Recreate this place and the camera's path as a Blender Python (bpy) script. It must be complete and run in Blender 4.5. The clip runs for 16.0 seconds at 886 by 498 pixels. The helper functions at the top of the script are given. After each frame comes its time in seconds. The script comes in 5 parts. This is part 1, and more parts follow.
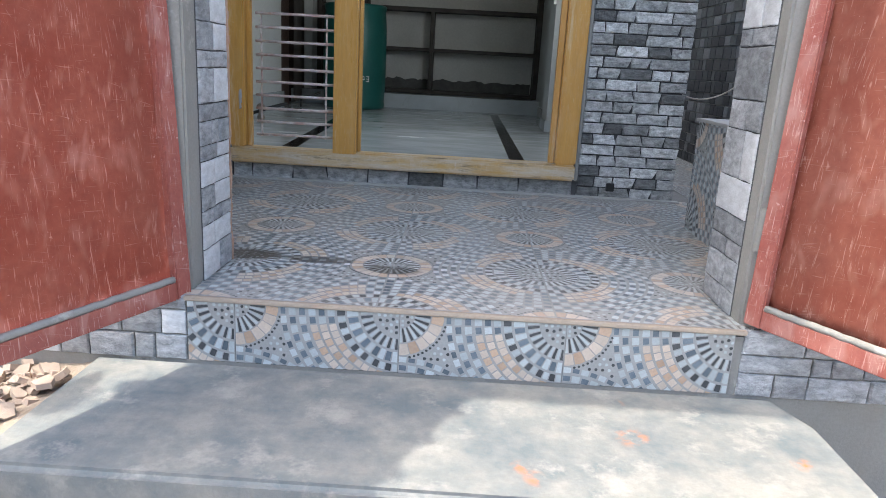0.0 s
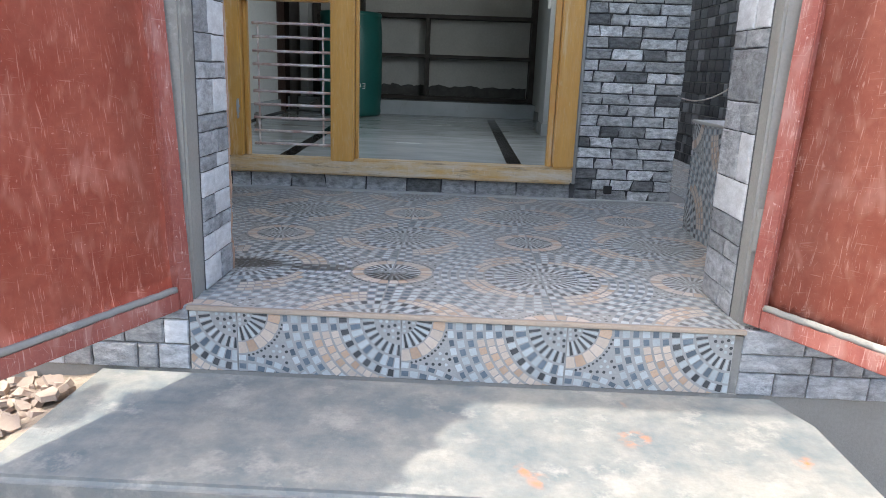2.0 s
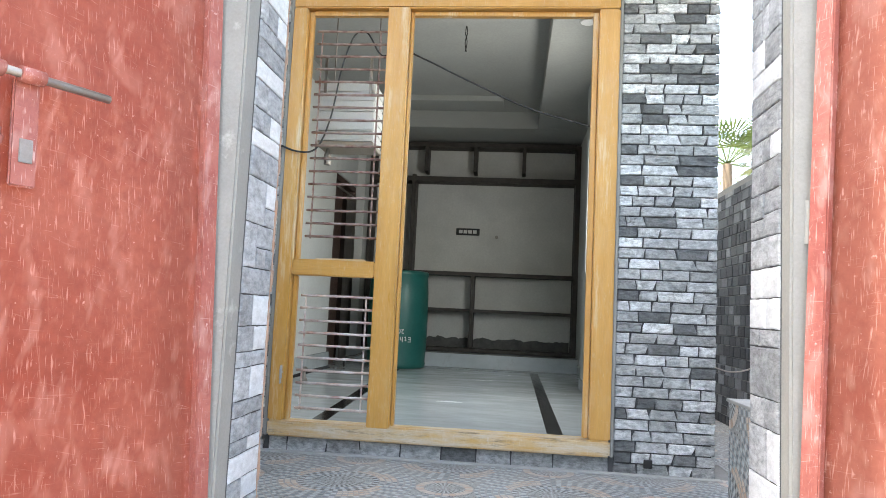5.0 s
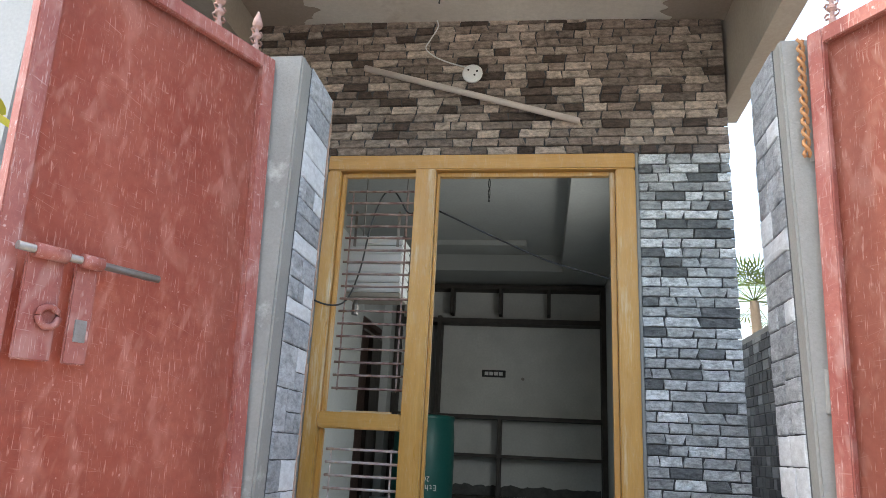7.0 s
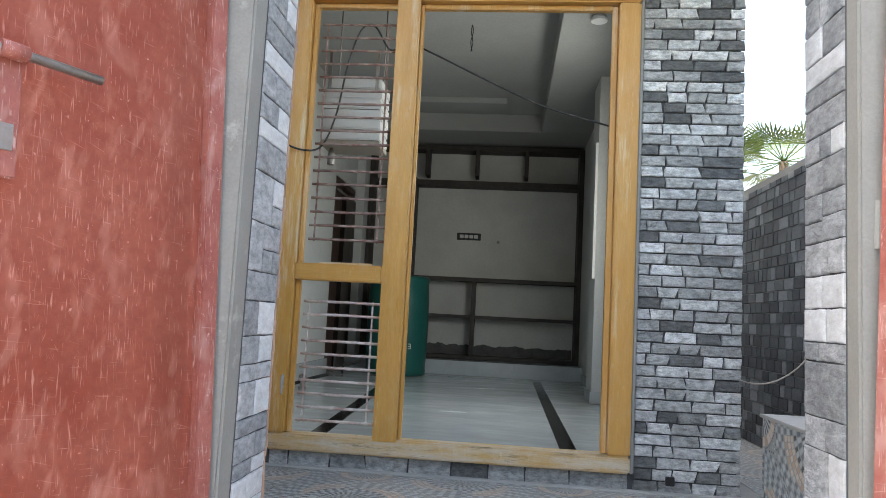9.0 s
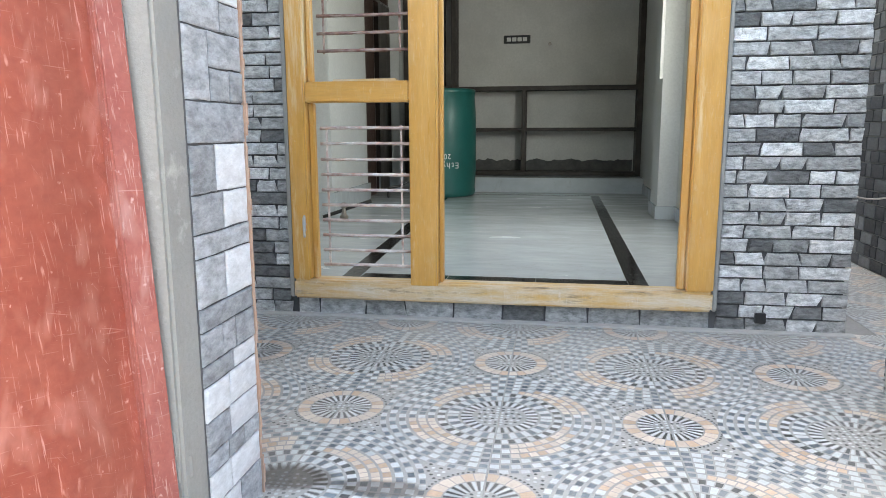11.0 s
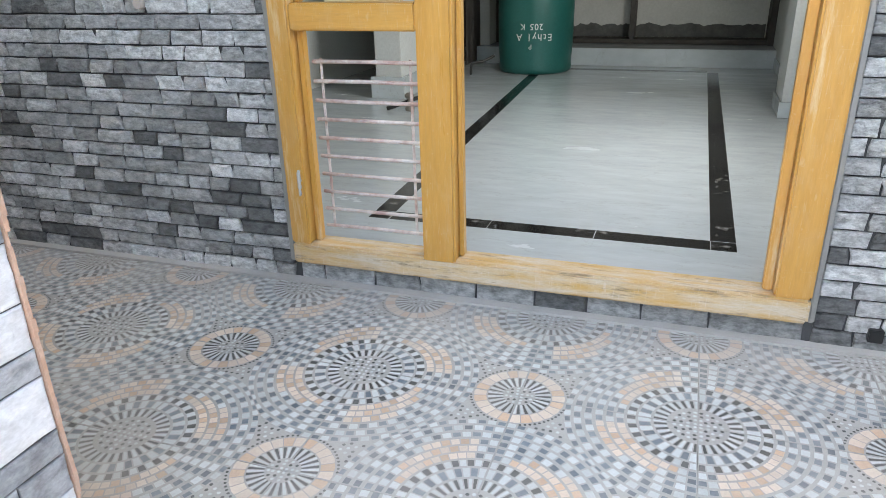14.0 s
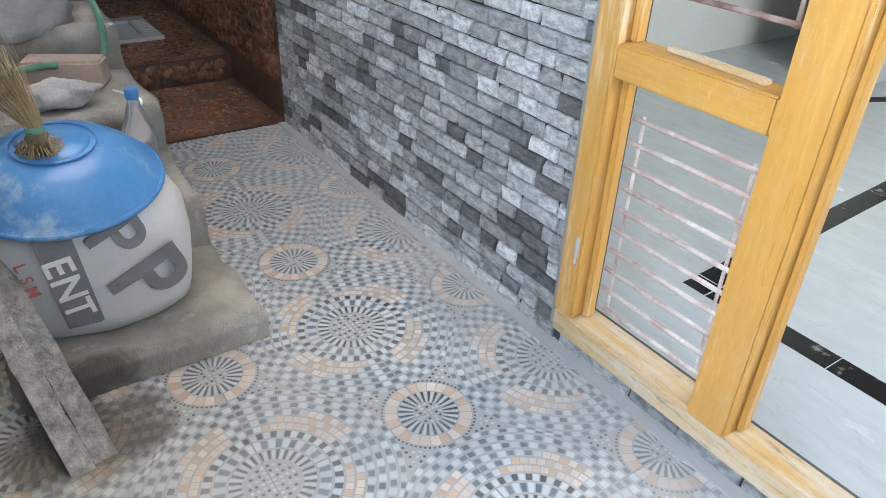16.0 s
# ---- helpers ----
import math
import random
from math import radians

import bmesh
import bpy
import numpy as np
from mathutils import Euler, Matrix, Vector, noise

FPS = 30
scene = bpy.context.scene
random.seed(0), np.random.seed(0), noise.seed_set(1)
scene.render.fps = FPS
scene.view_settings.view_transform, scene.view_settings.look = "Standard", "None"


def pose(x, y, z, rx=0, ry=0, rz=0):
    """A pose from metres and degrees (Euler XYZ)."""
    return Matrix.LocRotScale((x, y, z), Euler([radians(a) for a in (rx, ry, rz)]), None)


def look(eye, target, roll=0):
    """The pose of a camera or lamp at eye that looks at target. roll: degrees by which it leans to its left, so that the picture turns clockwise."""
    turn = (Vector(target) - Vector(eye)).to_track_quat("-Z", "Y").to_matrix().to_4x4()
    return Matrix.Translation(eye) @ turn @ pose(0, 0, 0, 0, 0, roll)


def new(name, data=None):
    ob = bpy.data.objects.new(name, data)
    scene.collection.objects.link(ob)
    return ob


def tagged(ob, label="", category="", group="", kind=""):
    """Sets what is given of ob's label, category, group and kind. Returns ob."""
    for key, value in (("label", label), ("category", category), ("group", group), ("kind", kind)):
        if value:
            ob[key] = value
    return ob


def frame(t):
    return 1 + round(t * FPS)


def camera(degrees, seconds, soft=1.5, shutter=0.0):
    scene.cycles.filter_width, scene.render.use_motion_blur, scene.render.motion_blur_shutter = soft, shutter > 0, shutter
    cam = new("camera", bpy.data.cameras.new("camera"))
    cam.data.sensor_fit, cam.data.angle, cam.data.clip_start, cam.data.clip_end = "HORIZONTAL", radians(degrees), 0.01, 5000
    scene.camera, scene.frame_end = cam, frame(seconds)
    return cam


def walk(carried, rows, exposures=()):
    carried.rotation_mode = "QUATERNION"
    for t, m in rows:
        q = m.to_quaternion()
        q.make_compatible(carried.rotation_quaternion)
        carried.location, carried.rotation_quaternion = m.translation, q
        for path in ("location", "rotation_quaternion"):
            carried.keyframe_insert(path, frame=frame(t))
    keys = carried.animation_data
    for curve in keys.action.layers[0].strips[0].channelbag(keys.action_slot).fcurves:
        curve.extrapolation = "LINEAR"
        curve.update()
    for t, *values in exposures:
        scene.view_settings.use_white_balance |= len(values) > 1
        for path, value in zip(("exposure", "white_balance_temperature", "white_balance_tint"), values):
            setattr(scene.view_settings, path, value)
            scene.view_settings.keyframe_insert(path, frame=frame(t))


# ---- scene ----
cam = camera(64.4, 16.0, soft=0.85)
PATH = [
    (0, (0.033, 0.095, 0.558), (-0.009, 2.03, 0.05), 3.2),
    (0.5, (0.034, 0.096, 0.563), (-0.071, 2.033, 0.076), 1.9),
    (1, (0.033, 0.091, 0.561), (-0.043, 2.03, 0.078), 2.4),
    (1.5, (0.032, 0.085, 0.562), (-0.025, 2.023, 0.07), 1.9),
    (2, (0.03, 0.085, 0.562), (-0.009, 2.022, 0.068), 2.2),
    (2.5, (0.036, 0.081, 0.561), (-0.004, 2.026, 0.099), 2.0),
    (3, (0.056, 0.081, 0.585), (-0.016, 2.052, 0.253), 1.4),
    (3.5, (0.085, 0.068, 0.602), (-0.057, 2.049, 0.372), 1.9),
    (4, (0.087, 0.051, 0.619), (-0.087, 2.039, 0.48), 1.7),
    (4.5, (0.085, 0.046, 0.669), (-0.11, 2.036, 0.72), 1.8),
    (4.7, (0.087, 0.045, 0.677), (-0.105, 2.033, 0.782), 2.4),
    (6.8, (0.102, -0.051, 0.753), (-0.179, 1.86, 1.271), 2.7),
    (7, (0.1, -0.05, 0.755), (-0.186, 1.852, 1.303), 2.9),
    (7.5, (0.103, -0.06, 0.766), (-0.204, 1.811, 1.402), 3.0),
    (8, (0.112, -0.066, 0.772), (-0.214, 1.787, 1.451), 3.4),
    (8.5, (0.106, 0.024, 0.749), (-0.183, 1.953, 1.194), 3.2),
    (9, (0.002, 0.193, 0.693), (-0.189, 2.175, 0.885), 3.0),
    (9.5, (-0.023, 0.304, 0.656), (-0.201, 2.296, 0.644), 1.5),
    (9.7, (-0.023, 0.345, 0.648), (-0.256, 2.33, 0.587), 1.6),
    (11.8, (0.021, 0.898, 0.784), (-0.306, 2.827, 0.369), -0.5),
    (12, (0.035, 0.931, 0.79), (-0.219, 2.87, 0.375), -0.6),
    (12.5, (0.096, 1.054, 0.856), (-0.117, 2.961, 0.294), -0.0),
    (13, (0.143, 1.095, 0.91), (-0.251, 2.969, 0.333), -0.1),
    (13.5, (0.166, 1.255, 0.927), (-0.294, 3.075, 0.237), -0.3),
    (14, (0.176, 1.388, 1.014), (-0.442, 3.13, 0.252), -1.5),
    (14.3, (0.217, 1.494, 1.052), (-0.48, 3.161, 0.194), 0.6),
    (14.5, (0.246, 1.556, 1.1), (-0.635, 3.102, 0.186), -0.2),
    (15, (0.232, 1.743, 1.14), (-0.957, 3.035, 0.182), -3.2),
    (15.5, (0.102, 1.946, 1.238), (-1.174, 3.028, 0.143), 1.1),
    (16, (0.101, 2.093, 1.311), (-1.291, 3.08, 0.268), 2.6),
]
walk(cam, [(t, look(eye, target, roll)) for t, eye, target, roll in PATH],
     [(0, 2.25, 6700, 8), (2.5, 2.25, 6700, 8), (3.5, 2.93, 7300, 8), (4.7, 3.18, 7250, 7), (7, 2.3, 6950, 7), (8, 2.25, 6900, 7), (9, 2.5, 7150, 7), (9.5, 3.12, 7250, 6), (11.8, 3.28, 7400, 6), (13, 3.38, 7400, 6), (14.5, 3.44, 7550, 8), (15, 3.50, 7550, 8), (16, 3.82, 7200, 7)])

# ---- world, sun and large lights ----
SUN_TO = Vector((-0.405, 0.015, 1.0)).normalized()
world = bpy.data.worlds.new("world")
scene.world = world
world.use_nodes = True
wn = world.node_tree.nodes
sky = wn.new("ShaderNodeTexSky")
sky.sky_type, sky.sun_disc = "NISHITA", False
sky.sun_elevation = math.asin(SUN_TO.z)
sky.sun_rotation = math.atan2(SUN_TO.x, SUN_TO.y)
sky.dust_density, sky.air_density = 4.0, 1.2
world.node_tree.links.new(sky.outputs[0], wn["Background"].inputs[0])
wn["Background"].inputs[1].default_value = 0.15
sun = new("sun", bpy.data.lights.new("sun", "SUN"))
sun.data.energy, sun.data.angle, sun.data.color = 1.05, radians(0.6), (1.0, 0.95, 0.86)
sun.rotation_euler = SUN_TO.to_track_quat("Z", "Y").to_euler()


# Added area lamp that fills the room; no such source is known.
def fill_light(place, aim, sx, sy, power, colour=(0.93, 0.97, 1.0)):
    lamp = new("window_daylight", bpy.data.lights.new("window_daylight", "AREA"))
    lamp.data.shape, lamp.data.size, lamp.data.size_y = "RECTANGLE", sx, sy
    lamp.data.energy, lamp.data.color = power, colour
    lamp.matrix_world = look(place, aim)
    return lamp


# Fill lamp in an invented east opening, out of view.
fill_light((0.93, 5.0, 1.65), (-2.0, 5.6, 1.0), 1.1, 1.1, 7.0)

# ---- materials ----


def material(name, base, rough=0.7, metal=0.0, second=None, scale=6.0, amount=0.5, grain=90.0, bump=0.25, depth=0.004,
             vary=0.0, island=0.0, stain=None, stain_scale=2.0, stain_at=0.55, coat=0.0, stretch=(1, 1, 1), space="Object", detail=5.0):
    """Two-scale procedural surface: base to second by broad noise, fine grain in relief, stains, per-object variation."""
    m = bpy.data.materials.new(name)
    m.use_nodes = True
    nt = m.node_tree
    n, l = nt.nodes, nt.links
    b = n["Principled BSDF"]
    tc = n.new("ShaderNodeTexCoord")
    mp = n.new("ShaderNodeMapping")
    mp.inputs["Scale"].default_value = stretch
    if space == "World":
        geo = n.new("ShaderNodeNewGeometry")
        l.new(geo.outputs["Position"], mp.inputs[0])
    else:
        l.new(tc.outputs["Object"], mp.inputs[0])
    coord = mp.outputs[0]
    if vary or island:
        info, isl = n.new("ShaderNodeObjectInfo"), n.new("ShaderNodeNewGeometry")
        both = n.new("ShaderNodeMath")
        l.new(info.outputs["Random"], both.inputs[0])
        l.new(isl.outputs["Random Per Island"], both.inputs[1])
        wrap = n.new("ShaderNodeMath")
        wrap.operation = "FRACT"
        l.new(both.outputs[0], wrap.inputs[0])
        rnd = wrap.outputs[0]
        shift = n.new("ShaderNodeVectorMath")
        shift.operation = "ADD"
        mul = n.new("ShaderNodeMath")
        mul.operation, mul.inputs[1].default_value = "MULTIPLY", 37.0
        l.new(rnd, mul.inputs[0])
        l.new(coord, shift.inputs[0])
        l.new(mul.outputs[0], shift.inputs[1])
        coord = shift.outputs[0]

    def noise_tex(sc, det=detail, rough_=0.6):
        t = n.new("ShaderNodeTexNoise")
        t.inputs["Scale"].default_value, t.inputs["Detail"].default_value, t.inputs["Roughness"].default_value = sc, det, rough_
        l.new(coord, t.inputs["Vector"])
        return t.outputs["Fac"]

    def ramp(fac, lo, hi, a=0.0, c=1.0):
        r = n.new("ShaderNodeMapRange")
        r.inputs["From Min"].default_value, r.inputs["From Max"].default_value = lo, hi
        r.inputs["To Min"].default_value, r.inputs["To Max"].default_value = a, c
        l.new(fac, r.inputs["Value"])
        return r.outputs[0]

    def mix(fac, a, c, kind="MIX"):
        x = n.new("ShaderNodeMix")
        x.data_type, x.blend_type = "RGBA", kind
        for sock, val in ((x.inputs["Factor"], fac), (x.inputs["A"], a), (x.inputs["B"], c)):
            if isinstance(val, (int, float)):
                sock.default_value = val
            elif isinstance(val, tuple):
                sock.default_value = (*val, 1) if len(val) == 3 else val
            else:
                l.new(val, sock)
        return x.outputs["Result"]

    second = second or tuple(c * 0.7 for c in base)
    col = mix(ramp(noise_tex(scale), 0.35, 0.65, 0.0, amount), base, second)
    fine = noise_tex(grain, 3.0, 0.7)
    col = mix(ramp(fine, 0.3, 0.7, 0.0, 0.35), col, tuple(c * 0.6 for c in base))
    if stain:
        col = mix(ramp(noise_tex(stain_scale, 8.0, 0.7), stain_at, stain_at + 0.12), col, stain)
    if vary or island:
        amt = vary or island
        r = n.new("ShaderNodeMapRange")
        r.inputs["To Min"].default_value, r.inputs["To Max"].default_value = 1 - amt, 1 + amt
        l.new(rnd, r.inputs["Value"])
        v = n.new("ShaderNodeVectorMath")
        v.operation = "SCALE"
        l.new(col, v.inputs[0])
        l.new(r.outputs[0], v.inputs["Scale"])
        col = v.outputs[0]
    l.new(col, b.inputs["Base Color"])
    l.new(ramp(noise_tex(scale * 2.3), 0.3, 0.7, max(rough - 0.1, 0.02), min(rough + 0.12, 1.0)), b.inputs["Roughness"])
    b.inputs["Metallic"].default_value = metal
    b.inputs["Coat Weight"].default_value = coat
    if bump:
        bp = n.new("ShaderNodeBump")
        bp.inputs["Strength"].default_value, bp.inputs["Distance"].default_value = bump, depth
        l.new(fine, bp.inputs["Height"])
        l.new(bp.outputs[0], b.inputs["Normal"])
    m["made"] = 1
    return m


def stone_material(name, a, c, vary=0.25, rough=0.8, relief=1.0):
    """Split stone: layered ridges in relief, colour carries pale wear and painted ridge highlights."""
    m = material(name, a, rough, second=c, scale=22, amount=0.6, grain=110, bump=0, vary=vary, stretch=(1, 1, 2.4))
    n, l = m.node_tree.nodes, m.node_tree.links
    b = n["Principled BSDF"]
    tc = n.new("ShaderNodeTexCoord")
    info = n.new("ShaderNodeObjectInfo")
    isl = n.new("ShaderNodeNewGeometry")
    mp = n.new("ShaderNodeMapping")
    mp.inputs["Scale"].default_value = (13, 13, 24)
    mp.inputs["Rotation"].default_value = (0, 0.25, 0)
    l.new(tc.outputs["Object"], mp.inputs["Vector"])
    off = n.new("ShaderNodeVectorMath")
    off.operation = "MULTIPLY_ADD"
    off.inputs[1].default_value = (1, 1, 1)
    l.new(mp.outputs[0], off.inputs[0])
    sc = n.new("ShaderNodeMath")
    sc.operation, sc.inputs[1].default_value = "MULTIPLY", 50
    both = n.new("ShaderNodeMath")
    l.new(info.outputs["Random"], both.inputs[0])
    l.new(isl.outputs["Random Per Island"], both.inputs[1])
    l.new(both.outputs[0], sc.inputs[0])
    l.new(sc.outputs[0], off.inputs[2])
    t = n.new("ShaderNodeTexNoise")
    t.inputs["Scale"].default_value, t.inputs["Detail"].default_value, t.inputs["Distortion"].default_value, t.inputs["Roughness"].default_value = 2.1, 12, 0.15, 0.72
    l.new(off.outputs[0], t.inputs["Vector"])
    bp = n.new("ShaderNodeBump")
    bp.inputs["Strength"].default_value, bp.inputs["Distance"].default_value = relief, 0.02 * relief
    l.new(t.outputs["Fac"], bp.inputs["Height"])
    l.new(bp.outputs[0], b.inputs["Normal"])
    # Relief height scales the colour: highlights painted on crests, shade in hollows, besides wear.
    r = n.new("ShaderNodeMapRange")
    r.inputs["From Min"].default_value, r.inputs["From Max"].default_value = 0.36, 0.62
    r.inputs["To Min"].default_value, r.inputs["To Max"].default_value = 1 - 0.46 * relief, 1 + 0.36 * relief
    l.new(t.outputs["Fac"], r.inputs["Value"])
    v = n.new("ShaderNodeVectorMath")
    v.operation = "SCALE"
    l.new(b.inputs["Base Color"].links[0].from_socket, v.inputs[0])
    l.new(r.outputs[0], v.inputs["Scale"])
    l.new(v.outputs[0], b.inputs["Base Color"])
    return m


M_STONES = [stone_material("stone_light", (0.76, 0.765, 0.755), (0.62, 0.63, 0.625)),
            stone_material("stone_mid", (0.56, 0.567, 0.555), (0.45, 0.457, 0.45)),
            stone_material("stone_grey", (0.38, 0.385, 0.377), (0.50, 0.505, 0.495)),
            stone_material("stone_dark", (0.17, 0.174, 0.172), (0.27, 0.275, 0.27))]
M_STONES_BROWN = [stone_material("brown_stone_light", (0.53, 0.44, 0.365), (0.38, 0.30, 0.245)),
                  stone_material("brown_stone_mid", (0.36, 0.285, 0.235), (0.21, 0.155, 0.125)),
                  stone_material("brown_stone_grey", (0.23, 0.18, 0.15), (0.32, 0.265, 0.225)),
                  stone_material("brown_stone_dark", (0.085, 0.06, 0.046), (0.17, 0.12, 0.095))]
M_DARKSTONES = [stone_material("slate_grey", (0.12, 0.125, 0.132), (0.09, 0.09, 0.10), 0.2, 0.7, 0.3),
                stone_material("slate_black", (0.05, 0.052, 0.057), (0.075, 0.077, 0.082), 0.2, 0.7, 0.3),
                stone_material("slate_pale", (0.25, 0.26, 0.27), (0.19, 0.195, 0.20), 0.2, 0.7, 0.3)]
M_ASHLAR = [stone_material("ashlar_grey", (0.37, 0.39, 0.41), (0.52, 0.54, 0.56), 0.2, 0.6, 0.8),
            stone_material("ashlar_mauve", (0.31, 0.33, 0.35), (0.46, 0.48, 0.50), 0.2, 0.6, 0.8),
            stone_material("ashlar_pale", (0.64, 0.66, 0.68), (0.54, 0.56, 0.58), 0.06, 0.55, 0.35)]
M_JOINT = material("stone_joint", (0.10, 0.102, 0.105), 0.9, grain=160)
M_CONCRETE = material("raw_concrete", (0.31, 0.305, 0.285), 0.9, second=(0.21, 0.205, 0.19), scale=5, grain=120, bump=0.5,
                      stain=(0.46, 0.45, 0.42), stain_scale=5, stain_at=0.6)
M_SLAB = material("cement_slab", (0.28, 0.278, 0.258), 0.88, second=(0.125, 0.155, 0.172), scale=9, amount=1.0, grain=110, bump=0.35,
                  stain=(0.32, 0.312, 0.288), stain_scale=7, stain_at=0.55, detail=10.0)
M_STEPS = material("rough_steps_cement", (0.42, 0.395, 0.345), 0.92, second=(0.22, 0.205, 0.18), scale=4, amount=1.0, grain=70, bump=0.9, depth=0.008,
                   stain=(0.50, 0.48, 0.44), stain_scale=9, stain_at=0.60)
M_PLASTER = material("white_plaster", (0.46, 0.46, 0.45), 0.85, second=(0.40, 0.40, 0.39), scale=2.5, grain=80, bump=0.15)
M_ROOMWALL = material("primed_room_wall", (0.60, 0.61, 0.60), 0.8, second=(0.52, 0.53, 0.52), scale=1.8, grain=60, bump=0.1)
# White ceiling with its dimness put into the colour, darker than the walls.
M_CEIL = material("dimmed_white_ceiling", (0.37, 0.375, 0.36), 0.85, second=(0.31, 0.315, 0.30), scale=1.5, grain=60, bump=0.1)
M_SOFFIT = material("porch_soffit_plaster", (0.66, 0.62, 0.56), 0.9, second=(0.54, 0.49, 0.43), scale=1.1, amount=1.0, grain=50,
                    stain=(0.36, 0.30, 0.25), stain_scale=0.8, stain_at=0.56)
M_BEAM = material("beam_cement_plaster", (0.42, 0.37, 0.31), 0.92, second=(0.33, 0.29, 0.24), scale=3, grain=60)
M_NICHE = material("niche_paint", (0.68, 0.67, 0.64), 0.85, second=(0.50, 0.50, 0.48), scale=3, grain=40)
M_NICHE_SOIL = material("niche_dirt", (0.09, 0.09, 0.085), 0.95, second=(0.2, 0.2, 0.19), scale=9, grain=60)
M_DARKTRIM = material("dark_granite_shelf", (0.035, 0.028, 0.024), 0.6, second=(0.085, 0.07, 0.058), scale=8, grain=60, bump=0.3)
M_MARBLE = material("white_vitrified_tile", (0.52, 0.56, 0.58), 0.16, second=(0.48, 0.52, 0.54), scale=1.2, grain=7, bump=0.0,
                    space="World", stretch=(0.7, 2.2, 1))
def veined(m, colour):
    """Thin wandering veins in a polished tile."""
    nt = m.node_tree
    n, l = nt.nodes, nt.links
    b = n["Principled BSDF"]
    geo, mp, t, r, x = n.new("ShaderNodeNewGeometry"), n.new("ShaderNodeMapping"), n.new("ShaderNodeTexNoise"), n.new("ShaderNodeMapRange"), n.new("ShaderNodeMix")
    mp.inputs["Scale"].default_value = (0.9, 2.6, 1)
    t.inputs["Scale"].default_value, t.inputs["Detail"].default_value, t.inputs["Roughness"].default_value, t.inputs["Distortion"].default_value = 1.7, 7, 0.62, 0.4
    away = n.new("ShaderNodeMath")
    away.operation, away.inputs[1].default_value = "SUBTRACT", 0.5
    mag = n.new("ShaderNodeMath")
    mag.operation = "ABSOLUTE"
    l.new(geo.outputs["Position"], mp.inputs[0])
    l.new(mp.outputs[0], t.inputs["Vector"])
    l.new(t.outputs["Fac"], away.inputs[0])
    l.new(away.outputs[0], mag.inputs[0])
    r.inputs["From Min"].default_value, r.inputs["From Max"].default_value = 0.0, 0.006
    r.inputs["To Min"].default_value, r.inputs["To Max"].default_value = 0.42, 0.0
    l.new(mag.outputs[0], r.inputs["Value"])
    x.data_type = "RGBA"
    l.new(r.outputs[0], x.inputs["Factor"])
    l.new(b.inputs["Base Color"].links[0].from_socket, x.inputs["A"])
    x.inputs["B"].default_value = (*colour, 1)
    l.new(x.outputs["Result"], b.inputs["Base Color"])


def spotted(m, spots, colour):
    """Rust left on the cement at given places."""
    nt = m.node_tree
    n, l = nt.nodes, nt.links
    b = n["Principled BSDF"]
    geo, t = n.new("ShaderNodeNewGeometry"), n.new("ShaderNodeTexNoise")
    t.inputs["Scale"].default_value, t.inputs["Detail"].default_value = 22, 6
    l.new(geo.outputs["Position"], t.inputs["Vector"])
    for x0, y0, r0 in spots:
        d, r, mul, x = n.new("ShaderNodeVectorMath"), n.new("ShaderNodeMapRange"), n.new("ShaderNodeMath"), n.new("ShaderNodeMix")
        d.operation = "DISTANCE"
        d.inputs[1].default_value = (x0, y0, -0.168)
        l.new(geo.outputs["Position"], d.inputs[0])
        r.inputs["From Min"].default_value, r.inputs["From Max"].default_value = 0.0, r0
        r.inputs["To Min"].default_value, r.inputs["To Max"].default_value = 1.0, 0.0
        l.new(d.outputs["Value"], r.inputs["Value"])
        mul.operation = "MULTIPLY"
        step = n.new("ShaderNodeMapRange")
        step.inputs["From Min"].default_value, step.inputs["From Max"].default_value = 0.47, 0.60
        l.new(t.outputs["Fac"], step.inputs["Value"])
        l.new(step.outputs[0], mul.inputs[0])
        l.new(r.outputs[0], mul.inputs[1])
        x.data_type = "RGBA"
        l.new(mul.outputs[0], x.inputs["Factor"])
        l.new(b.inputs["Base Color"].links[0].from_socket, x.inputs["A"])
        x.inputs["B"].default_value = (*colour, 1)
        l.new(x.outputs["Result"], b.inputs["Base Color"])


veined(M_MARBLE, (0.34, 0.34, 0.33))
spotted(M_SLAB, ((0.401, 1.569, 0.035), (0.385, 1.50, 0.025), (0.42, 1.42, 0.05), (0.18, 1.279, 0.028), (0.204, 1.244, 0.03), (0.742, 1.354, 0.03)), (0.55, 0.17, 0.04))
M_GRANITE = material("black_granite", (0.012, 0.012, 0.013), 0.15, second=(0.03, 0.03, 0.032), scale=30, grain=90, bump=0.0,
                     stain=(0.26, 0.26, 0.26), stain_scale=16, stain_at=0.59)
M_WOOD = material("varnished_teak", (0.62, 0.335, 0.085), 0.36, second=(0.52, 0.26, 0.05), scale=3.0, amount=0.8, grain=22, bump=0.2,
                  depth=0.002, stretch=(7, 7, 0.7), space="World", stain=(0.66, 0.53, 0.35), stain_scale=1.8, stain_at=0.55)
M_WOOD_H = material("varnished_teak_rail", (0.62, 0.335, 0.085), 0.38, second=(0.52, 0.26, 0.05), scale=3.0, amount=0.8, grain=22, bump=0.2,
                    depth=0.002, stretch=(0.7, 7, 7), space="World", stain=(0.60, 0.50, 0.36), stain_scale=1.5, stain_at=0.56)
M_SILL = material("dusty_teak_sill", (0.58, 0.36, 0.13), 0.8, second=(0.60, 0.53, 0.42), scale=5.0, amount=1.0, grain=60, bump=0.3,
                  depth=0.002, stretch=(0.9, 6, 6), space="World", stain=(0.24, 0.18, 0.11), stain_scale=8, stain_at=0.555)
